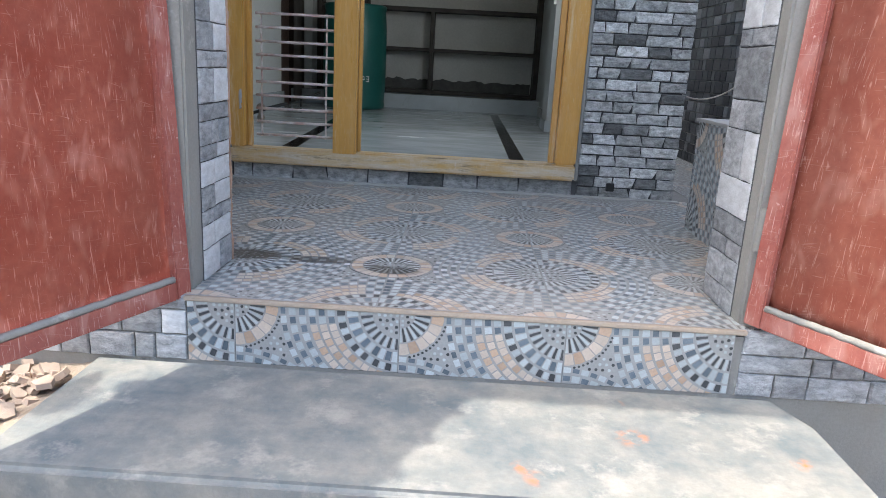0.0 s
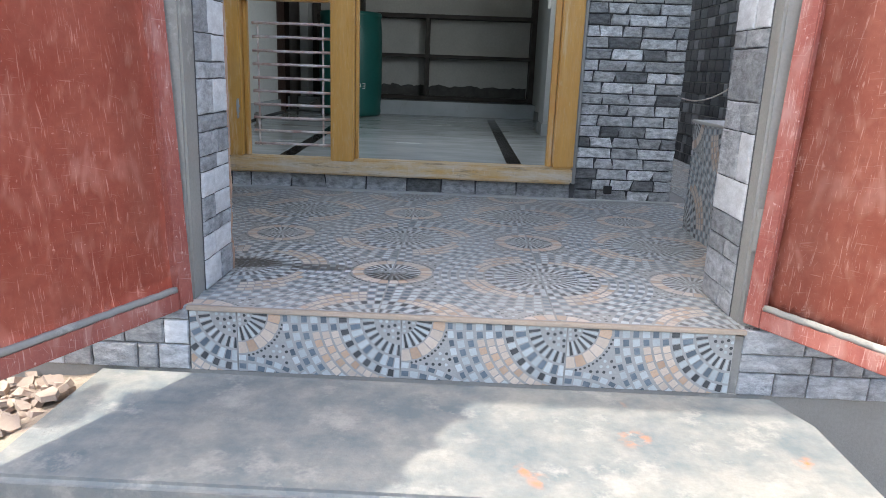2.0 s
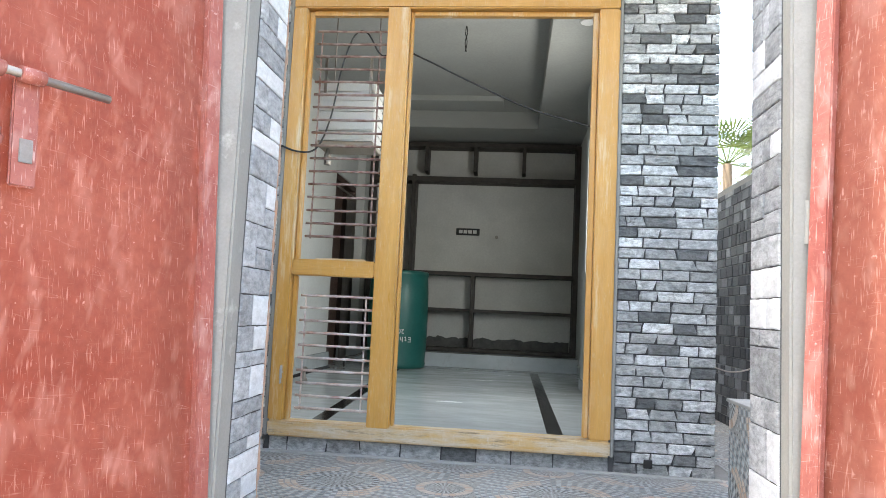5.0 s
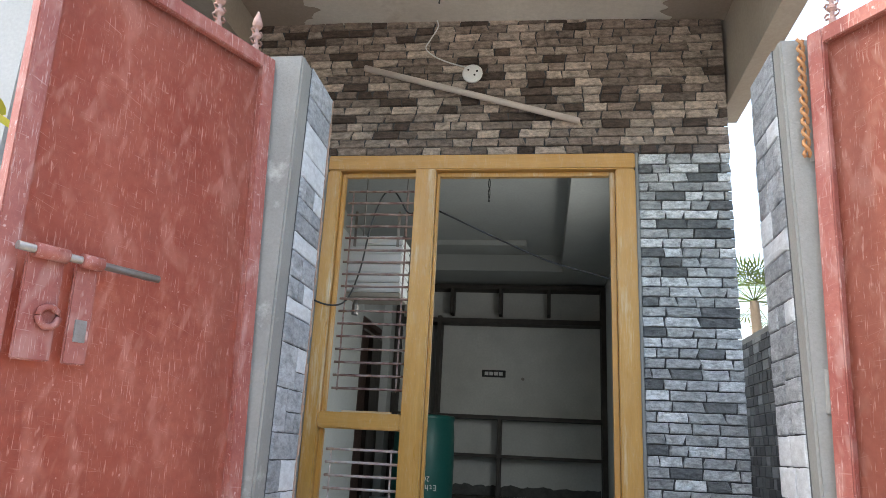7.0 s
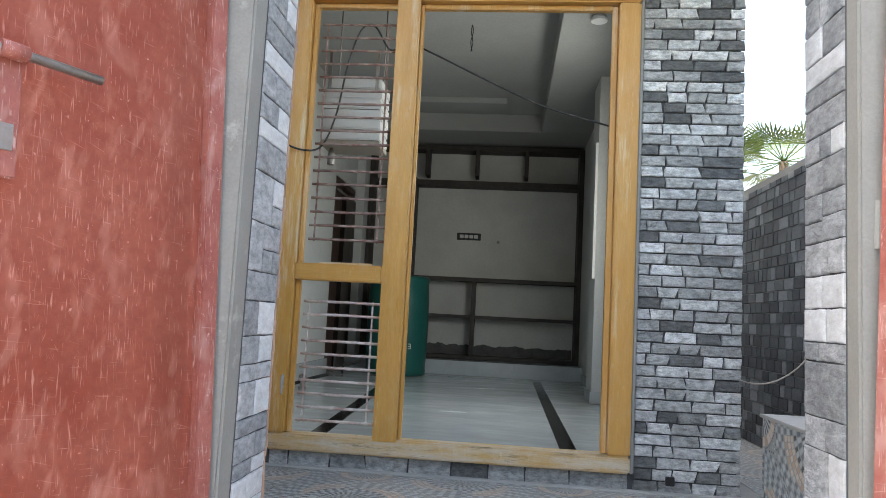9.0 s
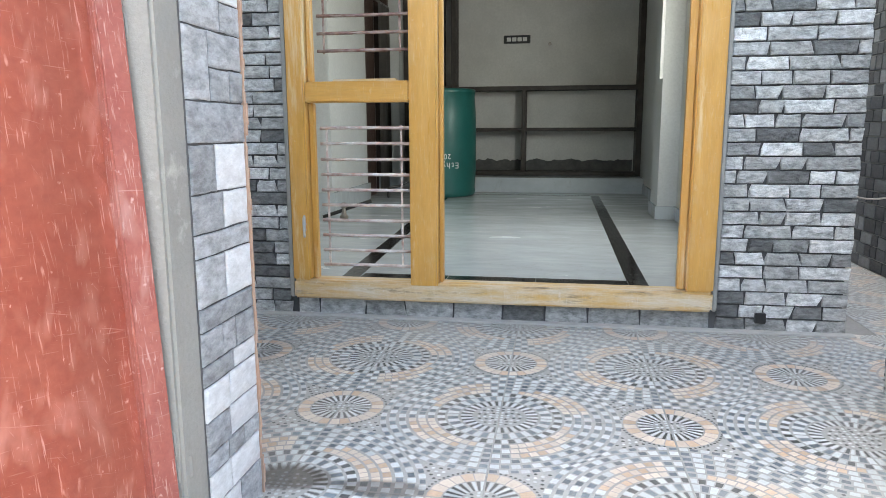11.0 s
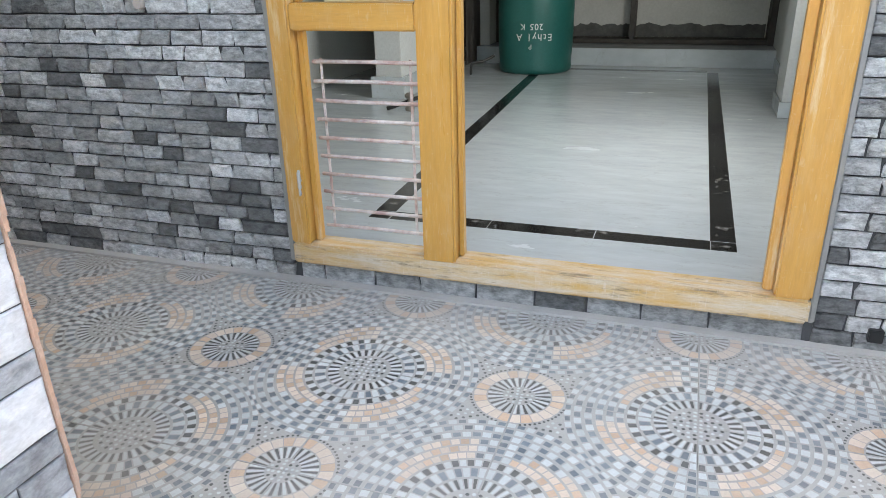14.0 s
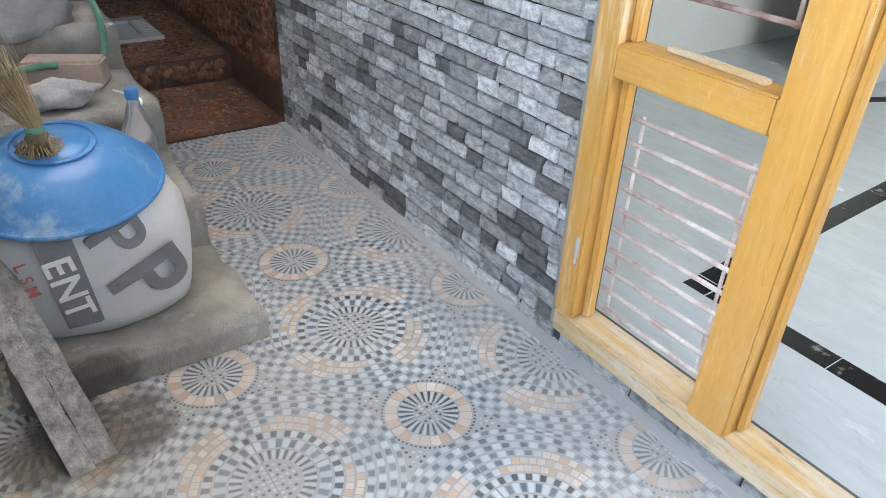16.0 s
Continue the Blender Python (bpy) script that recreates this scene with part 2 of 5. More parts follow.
M_RUSTY = material("rusty_grille_iron", (0.20, 0.10, 0.085), 0.7, metal=0.2, second=(0.42, 0.34, 0.30), scale=25, amount=1.0, grain=200, space="World")
M_GRILLE = material("primed_grille_iron", (0.46, 0.31, 0.28), 0.65, second=(0.72, 0.69, 0.66), scale=18, amount=1.0, grain=200, space="World")
M_RED = material("red_oxide_sheet", (0.34, 0.088, 0.056), 0.6, second=(0.44, 0.165, 0.118), scale=3.0, amount=0.9, grain=45, bump=0.15,
                 depth=0.002, stain=(0.48, 0.21, 0.155), stain_scale=2.5, stain_at=0.58)
M_REDFRAME = material("red_oxide_frame", (0.30, 0.08, 0.062), 0.55, second=(0.40, 0.14, 0.11), scale=8, amount=0.9, grain=90, bump=0.2,
                      depth=0.002, stain=(0.50, 0.38, 0.33), stain_scale=5, stain_at=0.64)
M_SPIKE = material("primed_spike", (0.45, 0.28, 0.24), 0.6, second=(0.32, 0.17, 0.14), scale=40, grain=200)
M_STEEL = material("worn_steel", (0.35, 0.33, 0.31), 0.45, metal=0.8, second=(0.25, 0.2, 0.17), scale=30, grain=200)
M_DRUM = material("green_plastic", (0.012, 0.115, 0.10), 0.38, second=(0.02, 0.15, 0.13), scale=4, grain=60, bump=0.08, stain=(0.10, 0.20, 0.18),
                  stain_scale=3, stain_at=0.66)
M_WHITE = material("white_plastic", (0.8, 0.8, 0.79), 0.4, second=(0.72, 0.72, 0.7), scale=12, grain=100, bump=0.05)
M_BLACK = material("black_plastic", (0.02, 0.02, 0.02), 0.4, grain=100, bump=0.05)
M_PIPE = material("dusty_pvc_pipe", (0.62, 0.54, 0.48), 0.5, second=(0.5, 0.42, 0.37), scale=8, grain=80)
M_WIRE = material("black_cable", (0.02, 0.02, 0.022), 0.5, grain=60, bump=0)
M_BLUE = material("blue_plastic", (0.05, 0.22, 0.50), 0.38, second=(0.09, 0.28, 0.55), scale=5, grain=70, bump=0.1,
                  stain=(0.36, 0.47, 0.56), stain_scale=3, stain_at=0.55)
M_SACK = material("woven_sack", (0.62, 0.62, 0.61), 0.7, second=(0.54, 0.54, 0.54), scale=6, grain=260, bump=0.4, depth=0.002)
M_PRINT = material("sack_print", (0.17, 0.17, 0.18), 0.7, second=(0.3, 0.3, 0.31), scale=9, grain=300, bump=0.2)
M_PRINTRED = material("sack_print_red", (0.55, 0.16, 0.14), 0.7, grain=300, bump=0.2)
M_BRICK = material("pale_brick", (0.48, 0.33, 0.27), 0.9, second=(0.55, 0.46, 0.40), scale=9, amount=0.9, grain=90, bump=0.5)
M_RUBBLE = material("cement_lump", (0.50, 0.48, 0.46), 0.92, second=(0.38, 0.36, 0.34), scale=8, grain=60, bump=0.6, depth=0.01)
M_DEBRIS = material("broken_tile_debris", (0.42, 0.34, 0.28), 0.92, second=(0.24, 0.20, 0.17), scale=7, grain=70, bump=0.5, depth=0.006, island=0.3)
M_STRAW = material("dry_broom_straw", (0.36, 0.27, 0.16), 0.85, second=(0.25, 0.17, 0.10), scale=40, grain=100)
M_BROWN = material("brown_pebble_tile", (0.34, 0.16, 0.09), 0.25, second=(0.15, 0.065, 0.038), scale=7, amount=1, grain=60, bump=0.4, island=0.4)
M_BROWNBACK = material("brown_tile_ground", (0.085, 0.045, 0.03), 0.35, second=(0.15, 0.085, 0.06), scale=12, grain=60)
M_CERAMIC = material("white_ceramic", (0.62, 0.62, 0.60), 0.15, second=(0.5, 0.5, 0.47), scale=8, grain=40, bump=0)
M_TERRA = material("terracotta_tile_edge", (0.46, 0.29, 0.21), 0.9, second=(0.55, 0.44, 0.36), scale=30, grain=150, bump=0.4)
M_NOSE = material("cut_tile_edge", (0.46, 0.38, 0.30), 0.85, second=(0.36, 0.32, 0.28), scale=18, grain=160, bump=0.3)
M_ROPE = material("orange_rope", (0.50, 0.24, 0.10), 0.9, second=(0.40, 0.22, 0.12), scale=40, grain=200)
M_BROWNCOAT = material("brown_render_coat", (0.34, 0.28, 0.23), 0.92, second=(0.27, 0.22, 0.18), scale=3, grain=60)
M_GROUT = material("mosaic_grout", (0.36, 0.37, 0.365), 0.75, second=(0.45, 0.45, 0.44), scale=20, grain=200, bump=0.2)
M_GREY = material("mosaic_pale_blue", (0.50, 0.555, 0.57), 0.42, second=(0.43, 0.49, 0.51), scale=30, grain=200, island=0.12, bump=0.1)
M_SLATE = material("mosaic_slate_blue", (0.115, 0.155, 0.195), 0.42, second=(0.23, 0.275, 0.30), scale=30, grain=200, island=0.25, bump=0.1)
M_DARK = material("mosaic_charcoal", (0.06, 0.068, 0.074), 0.42, second=(0.12, 0.125, 0.13), scale=30, grain=200, island=0.25, bump=0.1)
M_PEACH = material("mosaic_peach", (0.62, 0.54, 0.46), 0.42, second=(0.57, 0.47, 0.385), scale=30, grain=200, island=0.1, bump=0.1)
M_ORANGE = material("mosaic_orange", (0.52, 0.37, 0.265), 0.42, second=(0.60, 0.45, 0.335), scale=30, grain=200, island=0.15, bump=0.1)


def dusty(m, amount):
    """Builder's dust lying in drifts over a floor material, in world space."""
    nt = m.node_tree
    n, l = nt.nodes, nt.links
    b = n["Principled BSDF"]
    geo, t, r, x = n.new("ShaderNodeNewGeometry"), n.new("ShaderNodeTexNoise"), n.new("ShaderNodeMapRange"), n.new("ShaderNodeMix")
    t.inputs["Scale"].default_value, t.inputs["Detail"].default_value, t.inputs["Roughness"].default_value = 1.6, 9, 0.68
    r.inputs["From Min"].default_value, r.inputs["From Max"].default_value, r.inputs["To Max"].default_value = 0.38, 0.72, amount
    x.data_type = "RGBA"
    l.new(geo.outputs["Position"], t.inputs["Vector"])
    sep, near, plus = n.new("ShaderNodeSeparateXYZ"), n.new("ShaderNodeMapRange"), n.new("ShaderNodeMath")
    near.inputs["From Min"].default_value, near.inputs["From Max"].default_value, near.inputs["To Max"].default_value = 2.98, 3.30, 0.17
    plus.operation = "ADD"
    l.new(geo.outputs["Position"], sep.inputs[0])
    l.new(sep.outputs["Y"], near.inputs["Value"])
    l.new(t.outputs["Fac"], plus.inputs[0])
    l.new(near.outputs[0], plus.inputs[1])
    l.new(plus.outputs[0], r.inputs["Value"])
    l.new(r.outputs[0], x.inputs["Factor"])
    l.new(b.inputs["Base Color"].links[0].from_socket, x.inputs["A"])
    x.inputs["B"].default_value = (0.52, 0.50, 0.46, 1)
    l.new(x.outputs["Result"], b.inputs["Base Color"])


def scratched(m, pale, strength=1.0):
    """Fine pale scratches in three directions and broad rubbed patches over a paint."""
    nt = m.node_tree
    n, l = nt.nodes, nt.links
    b = n["Principled BSDF"]
    tc = n.new("ShaderNodeTexCoord")
    col = b.inputs["Base Color"].links[0].from_socket
    for turn, sc, lo, most in ((0.0, (300, 300, 22), 0.62, 0.55), (0.06, (230, 230, 14), 0.65, 0.6), (1.50, (300, 300, 16), 0.66, 0.35), (1.25, (260, 260, 9), 0.68, 0.4), (-0.4, (300, 300, 30), 0.69, 0.35), (0.5, (300, 300, 26), 0.69, 0.35), (0.15, (160, 160, 9), 0.68, 0.6), (0.03, (60, 60, 22), 0.68, 0.75), (0.2, (15, 15, 7), 0.56, 0.20), (1.3, (9, 9, 30), 0.58, 0.22), (0.0, (75, 75, 75), 0.68, 0.8), (0.0, (170, 170, 120), 0.70, 0.9)):
        mp, t, r, x = n.new("ShaderNodeMapping"), n.new("ShaderNodeTexNoise"), n.new("ShaderNodeMapRange"), n.new("ShaderNodeMix")
        mp.inputs["Rotation"].default_value = (0, turn, 0)
        mp.vector_type = "TEXTURE"
        mp.inputs["Scale"].default_value = (1, 1, 1)
        sc_ = n.new("ShaderNodeVectorMath")
        sc_.operation = "MULTIPLY"
        sc_.inputs[1].default_value = sc
        t.inputs["Scale"].default_value, t.inputs["Detail"].default_value = 1.0, 2.5
        r.inputs["From Min"].default_value, r.inputs["From Max"].default_value, r.inputs["To Max"].default_value = lo, lo + 0.10, most * strength
        x.data_type = "RGBA"
        l.new(tc.outputs["Object"], mp.inputs[0])
        l.new(mp.outputs[0], sc_.inputs[0])
        l.new(sc_.outputs[0], t.inputs["Vector"])
        l.new(t.outputs["Fac"], r.inputs["Value"])
        l.new(r.outputs[0], x.inputs["Factor"])
        l.new(col, x.inputs["A"])
        x.inputs["B"].default_value = (*pale, 1)
        col = x.outputs["Result"]
    l.new(col, b.inputs["Base Color"])


scratched(M_RED, (0.68, 0.43, 0.37), 1.05)
scratched(M_REDFRAME, (0.62, 0.42, 0.38))
scratched(M_WOOD, (0.66, 0.55, 0.42), 0.28)
scratched(M_WOOD_H, (0.66, 0.55, 0.42), 0.3)
scratched(M_SILL, (0.66, 0.58, 0.48), 0.6)
def damp(m, spots, colour):
    """Damp dirty patches left on the tiles at given places."""
    nt = m.node_tree
    n, l = nt.nodes, nt.links
    b = n["Principled BSDF"]
    geo, t = n.new("ShaderNodeNewGeometry"), n.new("ShaderNodeTexNoise")
    t.inputs["Scale"].default_value, t.inputs["Detail"].default_value = 9, 7
    l.new(geo.outputs["Position"], t.inputs["Vector"])
    for x0, y0, rx, ry, most in spots:
        off, sc, ln, r, add, x = (n.new("ShaderNodeVectorMath"), n.new("ShaderNodeVectorMath"), n.new("ShaderNodeVectorMath"), n.new("ShaderNodeMapRange"), n.new("ShaderNodeMath"), n.new("ShaderNodeMix"))
        off.operation, off.inputs[1].default_value = "SUBTRACT", (x0, y0, 0)
        sc.operation, sc.inputs[1].default_value = "MULTIPLY", (1 / rx, 1 / ry, 0)
        ln.operation = "LENGTH"
        l.new(geo.outputs["Position"], off.inputs[0])
        l.new(off.outputs[0], sc.inputs[0])
        l.new(sc.outputs[0], ln.inputs[0])
        add.operation = "ADD"
        l.new(ln.outputs["Value"], add.inputs[0])
        l.new(t.outputs["Fac"], add.inputs[1])
        r.inputs["From Min"].default_value, r.inputs["From Max"].default_value = 1.15, 1.5
        r.inputs["To Min"].default_value, r.inputs["To Max"].default_value = most, 0.0
        l.new(add.outputs[0], r.inputs["Value"])
        x.data_type = "RGBA"
        l.new(r.outputs[0], x.inputs["Factor"])
        l.new(b.inputs["Base Color"].links[0].from_socket, x.inputs["A"])
        x.inputs["B"].default_value = (*colour, 1)
        l.new(x.outputs["Result"], b.inputs["Base Color"])


damp(M_STEPS, ((-1.45, 2.12, 0.10, 0.19, 0.85),), (0.06, 0.05, 0.04))
M_OFFCUT = stone_material("offcut_stone", (0.33, 0.315, 0.30), (0.50, 0.485, 0.47), 0.1, 0.7, 1.0)
CLEAN = [m_.copy() for m_ in (M_GROUT, M_GREY, M_SLATE, M_DARK, M_PEACH, M_ORANGE)]
for m_ in (M_GROUT, M_GREY, M_SLATE, M_DARK, M_PEACH, M_ORANGE):
    dusty(m_, 0.46)
    damp(m_, ((-1.36, 2.10, 0.17, 0.22, 0.80), (-0.56, 2.035, 0.10, 0.06, 0.75), (-0.36, 2.018, 0.12, 0.04, 0.6), (-0.15, 1.959, 0.08, 0.05, 0.5)), (0.07, 0.055, 0.04))
MOSAIC = [M_GROUT, M_GREY, M_SLATE, M_DARK, M_PEACH, M_ORANGE]
M_EARTH = material("dry_earth", (0.40, 0.33, 0.26), 0.95, second=(0.30, 0.25, 0.20), scale=2, amount=0.9, grain=30, bump=0.6, depth=0.02)
M_ROAD = material("cement_road", (0.36, 0.35, 0.33), 0.9, second=(0.30, 0.29, 0.27), scale=1.5, grain=60, bump=0.4)
M_LEAF = material("leaf_green", (0.09, 0.15, 0.035), 0.55, second=(0.14, 0.21, 0.06), scale=6, grain=20, bump=0, island=0.3)
M_LEAFY = material("leaf_yellow", (0.55, 0.52, 0.06), 0.5, second=(0.30, 0.38, 0.05), scale=8, grain=20, bump=0, island=0.3)
M_BARK = material("bark", (0.16, 0.12, 0.085), 0.95, scale=12, grain=40, bump=0.6, depth=0.01)
M_CURTAIN = material("grey_curtain", (0.22, 0.20, 0.185), 0.6, second=(0.15, 0.135, 0.125), scale=5, grain=120)
M_DOORBROWN = material("dark_brown_door", (0.06, 0.035, 0.028), 0.5, second=(0.09, 0.05, 0.04), scale=6, grain=60, stretch=(5, 5, 1))
M_HOSE = material("green_hose", (0.10, 0.26, 0.17), 0.4, second=(0.2, 0.35, 0.26), scale=20, grain=60, bump=0)
M_PET = material("clear_bottle_plastic", (0.75, 0.78, 0.80), 0.12, second=(0.7, 0.72, 0.75), scale=10, grain=60, bump=0)
M_PET.node_tree.nodes["Principled BSDF"].inputs["Transmission Weight"].default_value = 0.75

# ---- mesh helpers ----


def part(name, bm, mat, parent=None, label="", smooth=False):
    """One mesh object from a bmesh, under a parent if there is one."""
    me = bpy.data.meshes.new(name)
    bm.normal_update()
    bm.to_mesh(me)
    bm.free()
    for m in (mat if isinstance(mat, (list, tuple)) else [mat]):
        me.materials.append(m)
    if smooth:
        me.polygons.foreach_set("use_smooth", [True] * len(me.polygons))
    ob = new(name, me)
    if parent is not None:
        ob.parent = parent
        ob.matrix_parent_inverse = parent.matrix_world.inverted() if parent.matrix_world != Matrix.Identity(4) else Matrix.Identity(4)
    if label:
        ob["label"] = label
    return ob


def thing(name, place, label, category, group="", kind=""):
    ob = new(name)
    ob.location = place
    ob.empty_display_size = 0.05
    return tagged(ob, label, category, group, kind)


def under(ob, parent):
    """Parents ob, keeping its own coordinates relative to the parent's base."""
    ob.parent = parent
    return ob


def add_box(bm, a, b, bevel=0.0, mat=0):
    """A box between two corners, its edges rounded by bevel."""
    sub = bmesh.new() if bevel else bm
    x0, y0, z0 = a
    x1, y1, z1 = b
    v = [sub.verts.new(p) for p in ((x0, y0, z0), (x1, y0, z0), (x1, y1, z0), (x0, y1, z0), (x0, y0, z1), (x1, y0, z1), (x1, y1, z1), (x0, y1, z1))]
    faces = [sub.faces.new([v[i] for i in f]) for f in ((3, 2, 1, 0), (4, 5, 6, 7), (0, 1, 5, 4), (1, 2, 6, 5), (2, 3, 7, 6), (3, 0, 4, 7))]
    for f in faces:
        f.material_index = mat
    if bevel:
        bmesh.ops.bevel(sub, geom=sub.edges[:], offset=bevel, segments=2, affect="EDGES", clamp_overlap=True)
        for f in sub.faces:
            f.material_index = mat
        tmp = bpy.data.meshes.new("tmp")
        sub.to_mesh(tmp)
        sub.free()
        bm.from_mesh(tmp)
        bpy.data.meshes.remove(tmp)


def boxes(name, spans, mat, parent=None, bevel=0.0, label=""):
    bm = bmesh.new()
    for a, b in spans:
        add_box(bm, a, b, bevel)
    return part(name, bm, mat, parent, label)


def structure(name, spans, mat, bevel=0.0, label=""):
    ob = boxes(name, spans, mat, None, bevel)
    return tagged(ob, label, "", "", "structure")


def lathe(bm, profile, segments=32, centre=(0, 0), mat=0, cap=True):
    """A turned solid: profile of (radius, z)."""
    rings = []
    for r, z in profile:
        rings.append([bm.verts.new((centre[0] + r * math.cos(2 * math.pi * k / segments), centre[1] + r * math.sin(2 * math.pi * k / segments), z)) for k in range(segments)])
    for p, q in zip(rings, rings[1:]):
        for k in range(segments):
            bm.faces.new((p[k], p[(k + 1) % segments], q[(k + 1) % segments], q[k])).material_index = mat
    if cap:
        bm.faces.new(rings[0][::-1]).material_index = mat
        bm.faces.new(rings[-1]).material_index = mat


def tube(bm, points, radius, sides=8, mat=0):
    """A round bar or cable along points."""
    pts = [Vector(p) for p in points]
    rings = []
    for i, p in enumerate(pts):
        d = (pts[min(i + 1, len(pts) - 1)] - pts[max(i - 1, 0)]).normalized()
        side = d.cross(Vector((0, 0, 1)))
        if side.length < 0.05:
            side = d.cross(Vector((1, 0, 0)))
        side.normalize()
        up = side.cross(d)
        rad = radius[i] if isinstance(radius, (list, tuple)) else radius
        rings.append([bm.verts.new(p + rad * (side * math.cos(2 * math.pi * k / sides) + up * math.sin(2 * math.pi * k / sides))) for k in range(sides)])
    for p, q in zip(rings, rings[1:]):
        for k in range(sides):
            f = bm.faces.new((p[k], q[k], q[(k + 1) % sides], p[(k + 1) % sides]))
            f.material_index, f.smooth = mat, True
    bm.faces.new(rings[0]).material_index = mat
    bm.faces.new(rings[-1][::-1]).material_index = mat


def curve_points(points, steps=8):
    """A smooth line through the points (Catmull-Rom)."""
    p = [Vector(points[0])] + [Vector(q) for q in points] + [Vector(points[-1])]
    out = []
    for i in range(1, len(p) - 2):
        for k in range(steps):
            t = k / steps
            out.append(0.5 * ((2 * p[i]) + (p[i + 1] - p[i - 1]) * t + (2 * p[i - 1] - 5 * p[i] + 4 * p[i + 1] - p[i + 2]) * t * t
                              + (3 * p[i] - p[i - 1] - 3 * p[i + 1] + p[i + 2]) * t ** 3))
    out.append(p[-2])
    return out


def lump(bm, centre, size, seed, rough=0.12, level=3, mat=0, flat=0.0):
    """An uneven rounded solid."""
    made = bmesh.ops.create_icosphere(bm, subdivisions=level, radius=1.0)["verts"]
    for v in made:
        n = v.co.normalized()
        k = 1 + rough * noise.noise(n * 1.7 + Vector((seed, 0, 0))) * 2 + rough * 0.5 * noise.noise(n * 5 + Vector((0, seed, 0))) + rough * 0.3 * noise.noise(n * 13 + Vector((0, seed, 2)))
        co = Vector((n.x * size[0], n.y * size[1], n.z * size[2])) * k
        if flat and co.z < -size[2] * flat:
            co.z = -size[2] * flat
        v.co = co + Vector(centre)
    for f in {f for v in made for f in v.link_faces}:
        f.material_index, f.smooth = mat, True


# ---- structure ----
WALL_Y = 3.323
structure("ground", [((-60, -60, -0.62), (60, 60, -0.56))], M_EARTH, label="bare dry earth plot round the house")
structure("road", [((-12, -4.0, -0.56), (12, 0.55, -0.50))], M_ROAD, label="rough grey cement lane before the gate")
slab = bmesh.new()
outline = ((-0.825, 1.172), (0.845, 1.172), (0.845, 1.512), (0.795, 1.649), (-0.825, 1.649))
low = [slab.verts.new((x, y, -0.56)) for x, y in outline]
top = [slab.verts.new((x, y, -0.168)) for x, y in outline]
slab.faces.new(low[::-1])
slab.faces.new(top)
for k in range(5):
    slab.faces.new((low[k], low[(k + 1) % 5], top[(k + 1) % 5], top[k]))
bmesh.ops.bevel(slab, geom=[e for e in slab.edges if e.verts[0].co.z > -0.2 and e.verts[1].co.z > -0.2], offset=0.012, segments=3, affect="EDGES", clamp_overlap=True)
entrance_slab = tagged(part("entrance_slab", slab, M_SLAB), "grey weathered cement step slab with rust stains before the porch", "", "", "structure")
structure("porch_base", [((-6.0, 1.658, -0.56), (1.62, WALL_Y + 0.02, -0.02))], M_CONCRETE, label="concrete base under the tiled porch")
structure("compound_wall_front", [((-1.62, 1.695, -0.62), (-0.80, 1.80, 1.5)), ((0.95, 1.695, -0.62), (2.6, 1.83, 1.5))], M_CONCRETE,
          label="plastered compound wall beside the gate")
structure("stair_tower_wall", [((-6.0, 1.80, -0.56), (-1.62, 1.95, 5.2))], M_PLASTER, label="tall white plastered stair wall beside the porch")
structure("wall_east", [((1.56 + 0.02, 1.78, -0.6), (1.74, 11.0, 1.66))], M_CONCRETE, label="concrete compound wall behind dark stone cladding")
structure("side_passage_floor", [((1.02, WALL_Y + 0.02, -0.56), (1.60, 11.0, -0.004))], M_CONCRETE, label="cement floor of the side passage")
structure("gate_pillar_west", [((-0.82, 1.69, -0.56), (-0.600, 1.970, 1.843))], M_CONCRETE, 0.006, "raw concrete gate pillar under stone tiles")
structure("gate_pillar_east", [((0.709, 1.69, -0.56), (0.95, 1.947, 1.843))], M_CONCRETE, 0.006, "raw concrete gate pillar under stone tiles")
FL, FR, FB, FT = -1.036, 0.541, 0.073, 2.228
structure("wall_front", [((-3.04, WALL_Y + 0.02, -0.02), (FL, WALL_Y + 0.15, 3.12)), ((FR, WALL_Y + 0.02, -0.02), (0.99, WALL_Y + 0.15, 3.12)),
                         ((FL, WALL_Y + 0.02, FT), (FR, WALL_Y + 0.15, 3.12)), ((FL, WALL_Y + 0.02, -0.02), (FR, WALL_Y + 0.15, FB))], M_JOINT,
          label="house front wall behind the stone cladding")
# The opening at y 4.4 to 5.6 is added for the fill lamp.
structure("wall_room_east", [((0.86, WALL_Y + 0.15, -0.02), (1.0, 4.4, 3.2)), ((0.86, 5.6, -0.02), (1.0, 9.0, 3.2)), ((0.86, 4.4, -0.02), (1.0, 5.6, 1.05)), ((0.86, 4.4, 2.25), (1.0, 5.6, 3.2)), ((0.72, 6.22, 0.04), (0.86, 6.62, 3.0))], M_ROOMWALL,
          label="pale painted room wall with a column and an unseen added opening")
structure("wall_room_north", [((-3.0, 9.0, 0.0), (1.0, 9.15, 3.2))], M_ROOMWALL, label="pale painted room wall behind the niches")
structure("wall_room_west", [((-2.95, WALL_Y + 0.15, 0.0), (-2.80, 5.35, 3.2)), ((-2.95, 6.65, 0.0), (-2.80, 9.0, 3.2)),
                             ((-2.95, 5.35, 0.0), (-2.80, 6.65, 3.2))], M_ROOMWALL,
          label="pale painted room wall, closed along the west side")
structure("room_slab", [((-2.95, WALL_Y + 0.15, -0.3), (1.0, 9.0, 0.034))], M_CONCRETE, label="concrete floor slab of the room")
